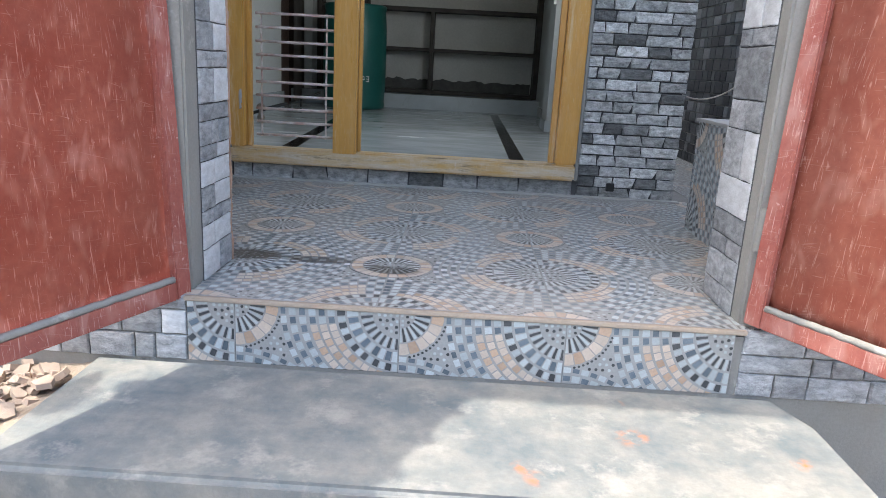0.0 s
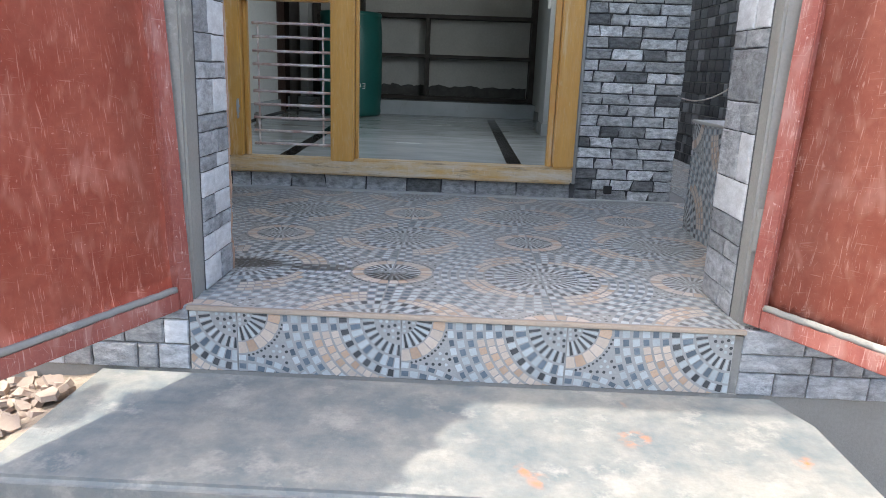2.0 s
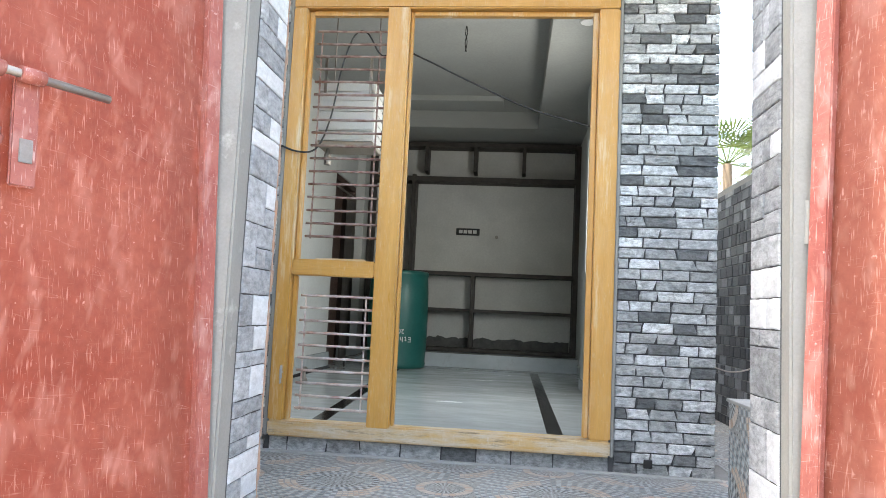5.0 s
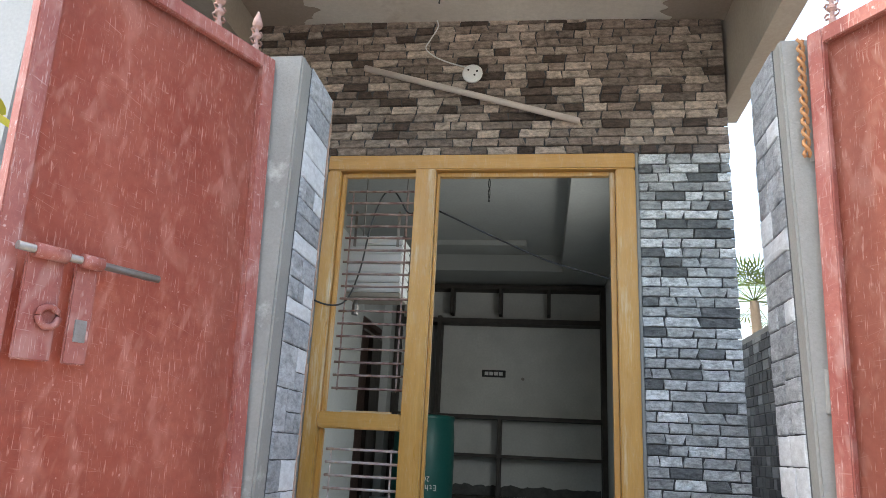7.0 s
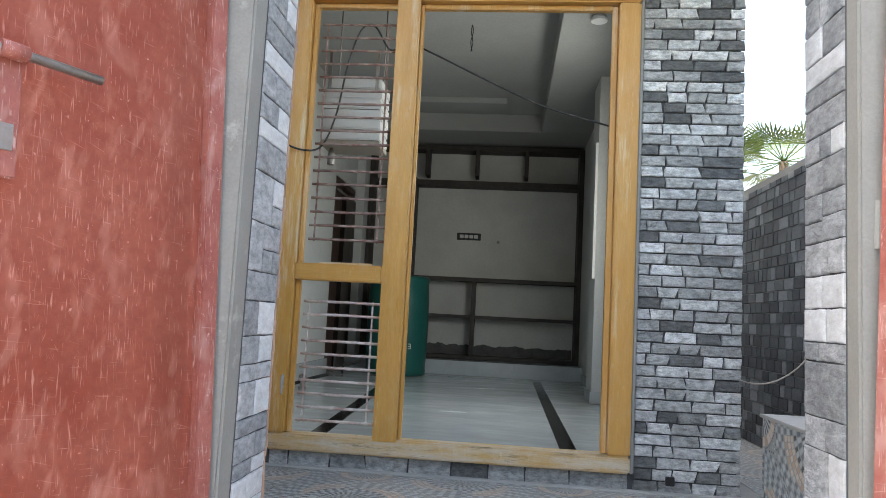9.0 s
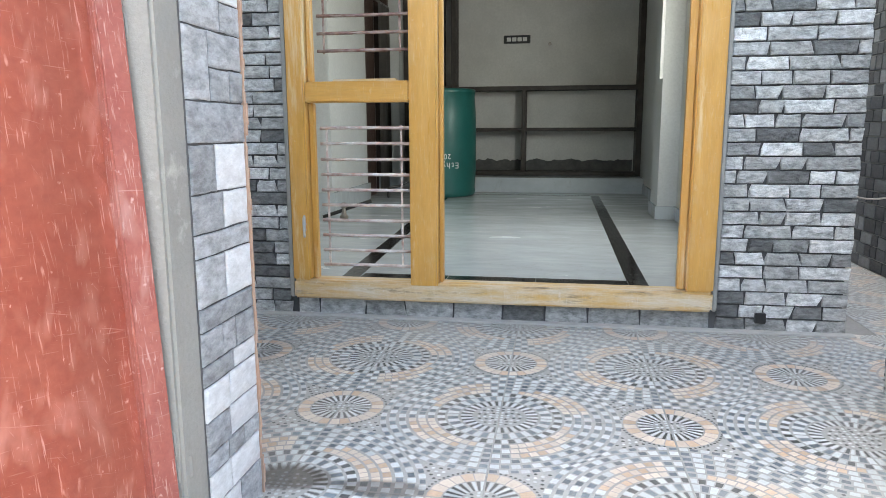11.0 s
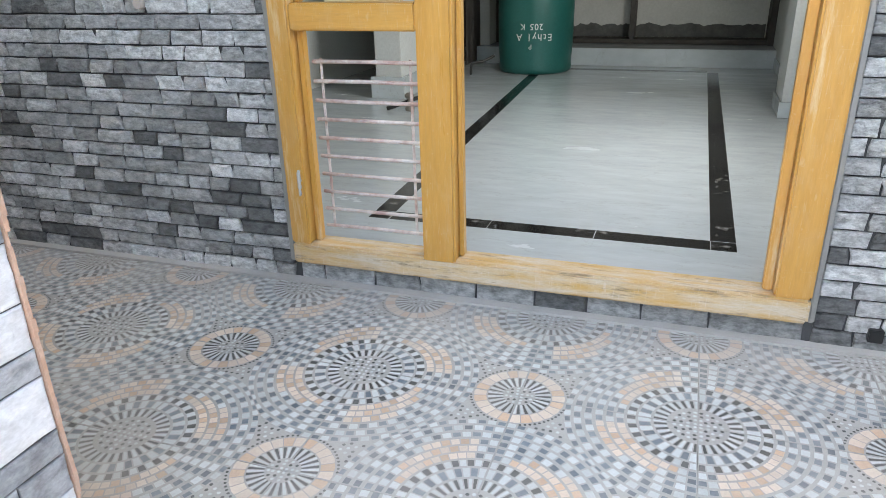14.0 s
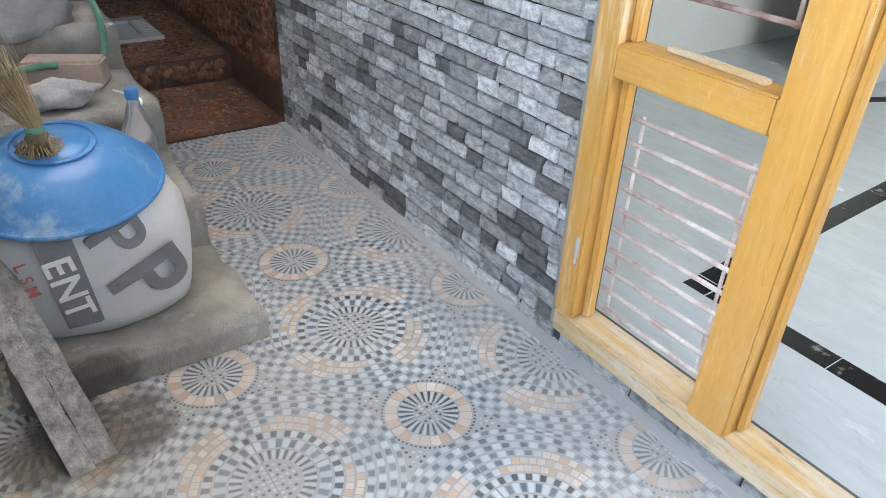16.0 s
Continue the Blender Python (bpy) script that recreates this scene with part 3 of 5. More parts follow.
structure("ceiling", [((-2.95, WALL_Y + 0.02, 3.04), (1.0, 9.15, 3.2)), ((-2.80, WALL_Y + 0.15, 2.84), (0.86, 4.3, 3.04)),
                      ((-2.80, 8.1, 2.84), (0.86, 9.0, 3.04)), ((-2.80, 4.3, 2.84), (-1.9, 8.1, 3.04)), ((0.30, 4.3, 2.84), (0.86, 8.1, 3.04)),
                      ((-1.3, 7.5, 2.98), (-0.1, 7.8, 3.04))], M_CEIL, 0.004, "white stepped false ceiling of the room")
structure("ceiling_porch", [((-1.56, 1.60, 3.01), (1.03, WALL_Y + 0.02, 3.2))], M_SOFFIT, label="patchy brown and white plastered porch ceiling")
bpy.data.objects["ceiling_porch"].matrix_world = Matrix.Translation((1.02, 0, 3.01)) @ Matrix.Rotation(radians(1.4), 4, "Y") @ Matrix.Translation((-1.02, 0, -3.01))
for side, x_in, x_out in ((1, 0.70, 1.028), (-1, -1.22, -1.558)):
    coat = bmesh.new()
    pts = [(x_in + side * 0.16 * noise.noise(Vector((0.09 * k, side, 0))) + side * 0.05 * noise.noise(Vector((0.31 * k, 5, side))) + side * 0.018 * noise.noise(Vector((0.9 * k, 2, side))), 1.62 + 1.72 * k / 140) for k in range(141)]
    for (xa, ya), (xb, yb) in zip(pts, pts[1:]):
        q = [coat.verts.new(p) for p in ((xa, ya, 3.006), (xb, yb, 3.006), (x_out, yb, 3.006), (x_out, ya, 3.006))]
        coat.faces.new(q if side < 0 else q[::-1])
    bmesh.ops.remove_doubles(coat, verts=coat.verts[:], dist=0.0001)
    bmesh.ops.solidify(coat, geom=coat.faces[:], thickness=0.003)
    under(part("render_coat", coat, M_BROWNCOAT, None, "rough brown coat without white plaster"), bpy.data.objects["ceiling_porch"])
structure("beam_side", [((1.03, 1.60, 2.545), (1.13, WALL_Y + 0.3, 3.2))], M_BEAM, label="grey brown plastered edge beam of the porch")
structure("beam_west", [((-1.76, 1.60, 2.86), (-1.561, WALL_Y + 0.02, 3.2))], M_BEAM, label="brown plastered edge beam by the stairs")
# Unseen slab added as a sun blocker, sized by the shadow it throws.
structure("stair_roof", [((-6.0, 1.80, 5.2), (-2.45, WALL_Y + 0.6, 5.35))], M_PLASTER, label="unseen slab added to keep direct sun off the stairs")
# Added slab out of view: stops sun leaking in, height set for brightness.
structure("toilet_ceiling", [((-5.4, 2.63, 2.9), (-3.045, WALL_Y + 0.012, 3.0))], M_PLASTER, label="unseen slab added to keep sun out of the toilet")
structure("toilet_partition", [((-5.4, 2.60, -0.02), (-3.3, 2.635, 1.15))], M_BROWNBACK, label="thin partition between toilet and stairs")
# Invented wall, never in view; its height limits light from the west.
structure("wall_west_end", [((-6.0, 1.95, -0.02), (-5.41, WALL_Y + 0.6, 2.6))], M_PLASTER, label="unseen wall added to limit light from beyond the stairs")
structure("beam_front", [((1.131, 1.9, 2.40), (1.45, 2.26, 3.2))], M_BEAM, label="grey brown plastered cantilever beam")
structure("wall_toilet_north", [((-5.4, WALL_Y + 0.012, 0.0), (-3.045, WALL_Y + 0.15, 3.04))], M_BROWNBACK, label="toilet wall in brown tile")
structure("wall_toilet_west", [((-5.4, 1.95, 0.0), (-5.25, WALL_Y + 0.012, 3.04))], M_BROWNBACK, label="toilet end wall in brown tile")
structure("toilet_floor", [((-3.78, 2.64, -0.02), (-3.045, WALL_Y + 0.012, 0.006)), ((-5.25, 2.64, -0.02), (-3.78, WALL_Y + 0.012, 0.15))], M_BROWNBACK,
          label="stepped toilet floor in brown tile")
structure("room_plinth", [((-2.0, 8.35, 0.04), (0.86, 9.0, 0.20))], M_MARBLE, 0.004, "white tiled plinth under the wall niches")
structure("baseboard", [((0.846, WALL_Y + 0.15, 0.044), (0.86, 6.2, 0.14)), ((0.706, 6.206, 0.044), (0.86, 6.219, 0.14)), ((0.706, 6.22, 0.044), (0.719, 6.62, 0.14)),
                        ((0.846, 6.63, 0.044), (0.86, 8.34, 0.14))], M_MARBLE, label="white tile skirting")

# ---- room floor ----
BX0, BX1, BY0, BY1, BW, SKEW = -1.022, 0.389, 3.862, 8.14, 0.088, -0.200
structure("floor", [((-2.80, WALL_Y + 0.15, 0.03), (0.86, 9.0, 0.0395))], M_MARBLE, label="glossy white veined vitrified floor tiles")


def strip(points):
    bm = bmesh.new()
    lo = [bm.verts.new((x, y, 0.039)) for x, y in points]
    hi = [bm.verts.new((x, y, 0.0402)) for x, y in points]
    bm.faces.new(hi)
    for k in range(4):
        bm.faces.new((lo[k], lo[(k + 1) % 4], hi[(k + 1) % 4], hi[k]))
    under(part("border_tile", bm, M_GRANITE, None, "black polished granite border strip"), bpy.data.objects["floor"])


def left(y):
    return BX0 + SKEW * (y - BY0) / (BY1 - BY0)


GAP = 0.003
for k in range(7):
    a, b = BY0 + BW + GAP + (BY1 - 2 * BW - BY0) * k / 7, BY0 + BW + (BY1 - 2 * BW - BY0) * (k + 1) / 7
    strip([(left(a), a), (left(a) + BW, a), (left(b) + BW, b), (left(b), b)])
    strip([(BX1 - BW, a), (BX1, a), (BX1, b), (BX1 - BW, b)])
for k in range(3):
    for y, x0 in ((BY0, left(BY0) + BW), (BY1 - BW + GAP, left(BY1) + BW)):
        a, b = x0 + GAP + (BX1 - BW - x0) * k / 3, x0 + (BX1 - BW - x0) * (k + 1) / 3
        strip([(a, y), (b, y), (b, y + BW), (a, y + BW)])
for x in (BX0, BX1 - BW + GAP):
    strip([(x, BY0), (x + BW - GAP, BY0), (x + BW - GAP, BY0 + BW - GAP), (x, BY0 + BW - GAP)])

# ---- door and window frame ----
frame_thing = thing("door_frame", (0, 0, 0), "yellow varnished teak door frame with a side window and dusty sill", "door frame")
structure("frame_joint", [((FL - 0.022, 3.305, FB), (FL - 0.001, 3.36, FT + 0.01)), ((FR + 0.001, 3.305, FB), (FR + 0.018, 3.36, FT + 0.01))], M_CONCRETE, 0.004,
          "cement joint between the frame and the stone wall")
Y0, Y1 = 3.292, 3.372
boxes("jamb", [((FL, Y0 - 0.001, FB + 0.0725), (-0.966, Y1, FT - 0.085))], M_WOOD, frame_thing, 0.006)
boxes("jamb", [((0.446, Y0 - 0.001, FB + 0.0725), (FR, Y1, FT - 0.085))], M_WOOD, frame_thing, 0.006)
boxes("mullion", [((-0.565, Y0 - 0.003, FB + 0.060), (-0.459, Y1, FT - 0.078))], M_WOOD, frame_thing, 0.006)
boxes("head", [((FL, Y0 - 0.002, FT - 0.083), (FR, Y1, FT))], M_WOOD_H, frame_thing, 0.006)
boxes("sill", [((FL, Y0 - 0.002, FB), (FR, Y1 + 0.02, FB + 0.072))], M_SILL, frame_thing, 0.008, "dusty scuffed teak sill")
smear = bmesh.new()
for dz, w in ((0.0, 0.006), (0.022, 0.008), (0.045, 0.009)):
    lump(smear, (-0.985 + 0.004 * dz, Y0 - 0.001, 0.335 + dz), (w, 0.003, 0.022), 3, 0.3, 2)
under(part("plaster_smear", smear, M_PLASTER, None, "dried white plaster smear"), frame_thing)
boxes("transom", [((-0.965, Y0 + 0.002, 0.828), (-0.566, Y1, 0.905))], M_WOOD_H, frame_thing, 0.005)
for a, b in (((-0.965, 3.330, 0.147), (-0.946, 3.362, 0.827)), ((-0.965, 3.330, 0.906), (-0.946, 3.362, 2.14)), ((0.420, 3.330, 0.147), (0.445, 3.362, 2.14)),
             ((-0.458, 3.330, 0.147), (-0.444, 3.362, 2.14)), ((-0.443, 3.330, 2.12), (0.419, 3.362, 2.143)), ((-0.945, 3.330, 2.12), (-0.566, 3.362, 2.143))):
    boxes("stop_bead", [(a, b)], M_WOOD, frame_thing, 0.003)


def grille(z0, z1, bars, mat, label):
    g = thing("window_grille", (-0.76, 3.350, z0), label, "window grille")
    for k in range(bars):
        z = (z1 - z0) * k / (bars - 1)
        bm = bmesh.new()
        tube(bm, [(-0.168, 0, z), (0.0, random.uniform(-0.002, 0.002), z + random.uniform(-0.002, 0.002)), (0.185, 0, z)], 0.0062, 8)
        under(part("bar", bm, mat), g)
    for x in (-0.145, 0.150):
        bm = bmesh.new()
        add_box(bm, (x - 0.004, 0.0065, -0.01), (x + 0.004, 0.012, z1 - z0 + 0.01), 0.001)
        under(part("flat", bm, mat), g)
    return g


grille(0.20, 0.733, 10, M_GRILLE, "rusty primed iron window grille with dusty bars under the transom")
grille(1.02, 2.045, 17, M_RUSTY, "dark rusty iron window grille above the transom")

# ---- gates ----


def gate_leaf(hinge, angle, width, height, label, bolted, lean):
    """A sheet steel leaf hung at hinge; it runs along its own +x. Its panel is set back behind the welded frame."""
    g = thing("gate_leaf", hinge, label, "gate")
    g.matrix_world = Matrix.Translation(hinge) @ Matrix.Rotation(lean, 4, "Y") @ Matrix.Rotation(angle, 4, "Z")
    w, h, f = width, height, 0.045
    side = -1 if bolted else 1
    for name, a, b in (("stile", (0, -0.018, 0), (f, 0.018, h)), ("stile", (w - f, -0.018, 0), (w, 0.018, h)),
                       ("top_rail", (f, -0.0175, h - f), (w - f, 0.0175, h)), ("bottom_rail", (f, -0.0175, 0), (w - f, 0.0175, f))):
        bm = bmesh.new()
        add_box(bm, a, b, 0.003)
        under(part(name, bm, M_REDFRAME), g)
    bm = bmesh.new()
    nx, nz = 24, 48
    vs = [[bm.verts.new((f + (w - 2 * f) * i / nx, 0.0035 * noise.noise(Vector((i * 0.35, k * 0.2, w * 9))), f + (h - 2 * f) * k / nz)) for i in range(nx + 1)] for k in range(nz + 1)]
    for k in range(nz):
        for i in range(nx):
            bm.faces.new((vs[k][i], vs[k][i + 1], vs[k + 1][i + 1], vs[k + 1][i])).smooth = True
    bmesh.ops.solidify(bm, geom=bm.faces[:], thickness=0.002)
    under(part("sheet_panel", bm, M_RED, None, "scratched red oxide painted steel sheet"), g)
    for k in range(5):
        s = spike()
        s.parent = g
        s.location = (0.065 + (w - 0.115) * k / 4, 0, h)
    bm = bmesh.new()
    face = -1 if not bolted else 1
    pts = [(f + (w - 2 * f) * i / 24, face * (0.010 + 0.002 * noise.noise(Vector((i * 0.9, 0, w)))), f + 0.004 + 0.003 * noise.noise(Vector((i * 0.7, 3, 0)))) for i in range(25)]
    tube(bm, pts, 0.0085, 6)
    under(part("putty_bead", bm, M_CONCRETE, None, "dusty putty bead along the bottom rail"), g)
    for z in (0.22, h * 0.5, h - 0.3):
        bm = bmesh.new()
        lathe(bm, [(0.011, z - 0.05), (0.011, z + 0.05)], 12, (-0.012, 0))
        add_box(bm, (-0.034, -0.006, z - 0.045), (-0.002, 0.012, z - 0.004), 0.002)
        add_box(bm, (-0.034, -0.006, z + 0.002), (-0.002, 0.012, z + 0.045), 0.002)
        under(part("hinge", bm, M_CONCRETE, None, "cement smeared butt hinge"), g)
    return g


def spike():
    bm = bmesh.new()
    lathe(bm, [(0.010, 0), (0.010, 0.02), (0.006, 0.03), (0.006, 0.045), (0.013, 0.055), (0.013, 0.064), (0.006, 0.072), (0.006, 0.085), (0.014, 0.094), (0.016, 0.105), (0.011, 0.125), (0.002, 0.155)], 12)
    for s in (-1, 1):
        for z, r in ((0.040, 0.012), (0.075, 0.011)):
            tube(bm, [(s * 0.006, 0, z - r), (s * (0.006 + r), 0, z - r * 0.8), (s * (0.010 + r), 0, z), (s * (0.004 + r), 0, z + r * 0.7), (s * r * 0.9, 0, z + r * 0.2)], 0.0035, 6)
    bmesh.ops.scale(bm, vec=(0.95, 0.95, 0.85), verts=bm.verts[:])
    return part("spike", bm, M_SPIKE, None, "cast iron spear finial")


def bolt(parent):
    """The sliding bolt with its two plates, near the free edge of the leaf."""
    for x0, x1, z0, z1 in ((0.525, 0.600, 0.90, 1.105), (0.452, 0.502, 0.90, 1.10)):
        bm = bmesh.new()
        add_box(bm, (x0, 0.0185, z0), (x1, 0.027, z1), 0.003)
        under(part("bolt_plate", bm, M_REDFRAME), parent)
    for x0, x1 in ((0.53, 0.595), (0.455, 0.50)):
        bm = bmesh.new()
        tube(bm, [(x1, 0.040, 1.108), (x0, 0.040, 1.108)], 0.015, 12)
        under(part("bolt_sleeve", bm, M_REDFRAME), parent)
    bm = bmesh.new()
    tube(bm, [(0.628, 0.040, 1.109), (0.318, 0.040, 1.106)], 0.0085, 10)
    under(part("bolt_rod", bm, M_STEEL), parent)
    bm = bmesh.new()
    tube(bm, [(0.545 + 0.020 * math.cos(a * 0.628), 0.034, 0.985 + 0.020 * math.sin(a * 0.628)) for a in range(11)], 0.007, 8)
    under(part("padlock_eye", bm, M_REDFRAME), parent)
    bm = bmesh.new()
    add_box(bm, (0.462, 0.0275, 0.945), (0.488, 0.030, 0.99), 0.001)
    under(part("slot_plate", bm, M_STEEL), parent)


west_leaf = gate_leaf((-0.613, 1.688, -0.011), radians(-114), 0.657, 1.833, "scratched red steel gate leaf with a sliding bolt, swung open", True, radians(-2.58))
bolt(west_leaf)
east_leaf = gate_leaf((0.725, 1.682, 0.010), radians(-56.9), 0.622, 1.832, "sunlit scuffed red steel gate leaf, swung open", False, radians(1.89))

# ---- wall niches ----
niche = thing("wall_niche_unit", (0, 8.72, 0.2), "unfinished wall niche unit with dark shelves and grey panels", "shelf unit")


def n_boxes(name, spans, mat, label=""):
    return under(boxes(name, [((a[0], a[1] - 8.72, a[2] - 0.2), (b[0], b[1] - 8.72, b[2] - 0.2)) for a, b in spans], mat, None, 0.003, label), niche)


n_boxes("back_panel", [((-1.75, 8.97, 0.2), (0.86, 8.998, 2.83))], M_NICHE, "dull grey painted niche back")
n_boxes("side", [((0.80, 8.72, 0.2), (0.858, 8.968, 2.80))], M_DARKTRIM)
n_boxes("side", [((-1.40, 8.72, 1.2), (-1.34, 8.968, 2.80))], M_DARKTRIM)
n_boxes("side", [((-1.78, 8.72, 0.2), (-1.73, 8.968, 2.80))], M_DARKTRIM)
for x in (-1.07, -0.45, 0.16):
    n_boxes("divider", [((x - 0.022, 8.72, 2.44), (x + 0.022, 8.968, 2.76))], M_DARKTRIM)
n_boxes("divider", [((-1.24, 8.72, 1.18), (-1.19, 8.968, 2.40))], M_DARKTRIM)
n_boxes("divider", [((-0.447, 8.72, 0.25), (-0.40, 8.968, 1.15))], M_DARKTRIM)
for z, t in ((2.76, 0.05), (2.315, 0.06), (1.14, 0.045), (0.69, 0.04), (0.205, 0.04)):
    n_boxes("shelf", [((-1.73, 8.715, z), (0.80, 8.968, z + t))], M_DARKTRIM)
for x0, x1 in ((-1.25, -0.45), (-0.40, 0.79)):
    bm = bmesh.new()
    steps = 30
    top = [0.12 + 0.035 * noise.noise(Vector((x0 + k * 0.3, 0, 0))) + 0.02 * noise.noise(Vector((k * 1.3, 2, 0))) for k in range(steps + 1)]
    for k in range(steps):
        xa, xb = x0 + (x1 - x0) * k / steps, x0 + (x1 - x0) * (k + 1) / steps
        bm.faces.new([bm.verts.new(p) for p in ((xa, 0.244, 0.046), (xb, 0.244, 0.046), (xb, 0.244, 0.046 + top[k + 1]), (xa, 0.244, 0.046 + top[k]))])
    bmesh.ops.remove_doubles(bm, verts=bm.verts[:], dist=0.0001)
    bmesh.ops.solidify(bm, geom=bm.faces[:], thickness=-0.003)
    under(part("bitumen_patch", bm, M_NICHE_SOIL, None, "dark damp proofing patch on the niche back"), niche)
tv = thing("switch_plate", (-0.524, 8.955, 1.712), "black switch plate with four white sockets", "switch plate")
bm = bmesh.new()
add_box(bm, (-0.15, 0, -0.045), (0.15, 0.014, 0.045), 0.004)
under(part("plate", bm, M_BLACK), tv)
for k in range(4):
    bm = bmesh.new()
    add_box(bm, (-0.115 + k * 0.06, -0.004, -0.022), (-0.067 + k * 0.06, 0.0, 0.022), 0.002)
    under(part("socket", bm, M_WHITE), tv)
nail = bmesh.new()
tube(nail, [(-0.155, 8.968, 1.655), (-0.155, 8.90, 1.65)], 0.02, 8)
tagged(part("wall_stub_pipe", nail, M_STEEL), "short dark pipe stub on the niche back", "pipe")

# ---- drum ----
drum = thing("plastic_drum", (-1.21, 7.98, 0.04), "large green plastic drum with white stencilled writing, dusty", "drum")
bm = bmesh.new()
R = 0.35
lathe(bm, [(R * 0.90, 0), (R * 0.97, 0.015), (R * 0.985, 0.05), (R * 0.97, 0.08), (R, 0.25), (R * 1.01, 0.55), (R, 0.85), (R * 0.96, 1.03), (R * 0.985, 1.05), (R * 0.985, 1.085), (R * 0.94, 1.095),
           (R * 0.93, 1.07), (R * 0.90, 1.06)], 48)
under(part("body", bm, M_DRUM, None, "", True), drum)


def text_mesh(words, size, mat, m, parent, name="lettering", bend=0.0, shift=0.0):
    """Flat lettering as a mesh, laid on a cylinder of radius bend if given."""
    c = bpy.data.curves.new("letters", "FONT")
    c.body, c.size, c.align_x, c.align_y, c.extrude = words, size, "CENTER", "CENTER", 0.0008
    tmp = new("letters", c)
    me = bpy.data.meshes.new_from_object(tmp)
    bpy.data.objects.remove(tmp)
    me.transform(Matrix.Translation((shift, 0, 0)))
    if bend:
        for v in me.vertices:
            a = v.co.x / bend
            v.co = Vector(((bend + v.co.z) * math.sin(a), v.co.y, (bend + v.co.z) * math.cos(a)))
    me.transform(m)
    me.materials.append(mat)
    ob = new(name, me)
    ob.parent = parent
    return ob


for words, size, z, turn in (("205 K", 0.075, 0.42, 6), ("Ethyl A", 0.085, 0.33, 10), ("P", 0.06, 0.25, 4)):
    m = Matrix.Rotation(radians(turn), 4, "Z") @ Matrix.Translation((0, 0, z)) @ Matrix.Rotation(radians(90), 4, "X") @ Matrix.Rotation(radians(180), 4, "Z")
    for k, letter in enumerate(words):
        if letter != " ":
            text_mesh(letter, size, M_WHITE, m, drum, "letter", R * 1.008, (k - (len(words) - 1) / 2) * size * 0.56)

drum.scale = (0.96, 0.96, 0.985)

# ---- room things ----
structure("wall_inner", [((-2.10, 6.38, 0.04), (-1.89, 7.50, 2.84)), ((-2.10, 7.50, 2.16), (-1.89, 8.50, 2.84)), ((-2.10, 8.50, 0.04), (-1.79, 8.99, 2.84))], M_ROOMWALL, 0.004,
          "pale painted inner wall with grubby foot and a doorway")
structure("inner_wall_foot", [((-2.13, 6.345, 0.04), (-1.86, 6.379, 0.20)), ((-1.889, 6.38, 0.04), (-1.86, 7.50, 0.20))], M_MARBLE, 0.003, "white tile foot of the inner wall")
door_leaf = thing("inner_door", (-1.95, 7.50, 0.04), "dark brown flush inner door in a dark frame", "door")
bm = bmesh.new()
add_box(bm, (-0.02, 0.065, 0.0), (0.015, 0.50, 2.05), 0.004)
under(part("leaf", bm, M_DOORBROWN), door_leaf)
for a, b in (((-0.10, 0.002, 0.0), (0.05, 0.062, 2.115)), ((-0.10, 0.94, 0.0), (0.05, 0.998, 2.115)), ((-0.10, 0.063, 2.055), (0.05, 0.939, 2.115))):
    bm = bmesh.new()
    add_box(bm, a, b, 0.004)
    under(part("door_post", bm, M_DOORBROWN), door_leaf)
cur = bmesh.new()
prev = None
for k in range(61):
    y = 0.44 * k / 60
    x = 0.020 * math.sin(k * 0.36) + 0.006 * math.sin(k * 0.93)
    pair = (cur.verts.new((x, y, 0.05)), cur.verts.new((x * 0.7, y, 1.98)))
    if prev:
        cur.faces.new((prev[0], pair[0], pair[1], prev[1])).smooth = True
    prev = pair
bmesh.ops.solidify(cur, geom=cur.faces[:], thickness=0.004)
ob = tagged(part("curtain", cur, M_CURTAIN), "plain grey brown hanging curtain in the inner doorway", "curtain")
ob.location = (-1.885, 8.00, 0.02)
rod = bmesh.new()
tube(rod, [(-1.885, 7.57, 2.01), (-1.885, 8.43, 2.01)], 0.012, 8)
tagged(part("curtain_rod", rod, M_STEEL), "thin steel curtain rod across the inner doorway", "curtain rod")
floor_tap = thing("floor_tap", (-1.66, 5.95, 0.04), "grubby steel tap with a dark hose end on the tiled floor", "tap")
bm = bmesh.new()
tube(bm, curve_points([(-0.16, -0.03, 0.014), (-0.05, 0.0, 0.05), (0.06, 0.03, 0.09), (0.20, 0.08, 0.13)]), 0.014, 8)
under(part("hose_end", bm, M_BLACK), floor_tap)
bm = bmesh.new()
lathe(bm, [(0.030, 0.0), (0.034, 0.02), (0.020, 0.035), (0.012, 0.08), (0.030, 0.09), (0.034, 0.11), (0.015, 0.125)], 14)
under(part("tap_body", bm, M_STEEL), floor_tap)
low_pipe = bmesh.new()
tube(low_pipe, curve_points([(-1.70, 7.55, 0.045), (-1.69, 7.56, 0.14), (-1.60, 7.62, 0.16), (-1.52, 7.68, 0.20)]), 0.012, 8)
tagged(part("water_pipe", low_pipe, M_BLACK), "short black bent water pipe rising from the floor beside the drum", "pipe")
stub = bmesh.new()
tube(stub, [(-1.515, 3.33, 0.905), (-1.515, 3.305, 0.905)], 0.016, 10)
tagged(part("conduit_end", stub, M_PIPE), "pale cut conduit end in a chipped hole of the stone wall", "pipe")
trunk = bmesh.new()
add_box(trunk, (0.694, 6.195, 1.08), (0.716, 6.218, 2.25), 0.003)
tagged(part("cable_trunking", trunk, M_WHITE), "white plastic cable trunking on the column edge", "trunking")
loft = thing("wall_cabinet", (-0.956, 3.80, 1.511), "white ribbed wall box with a rusty underside beside the window", "wall box")
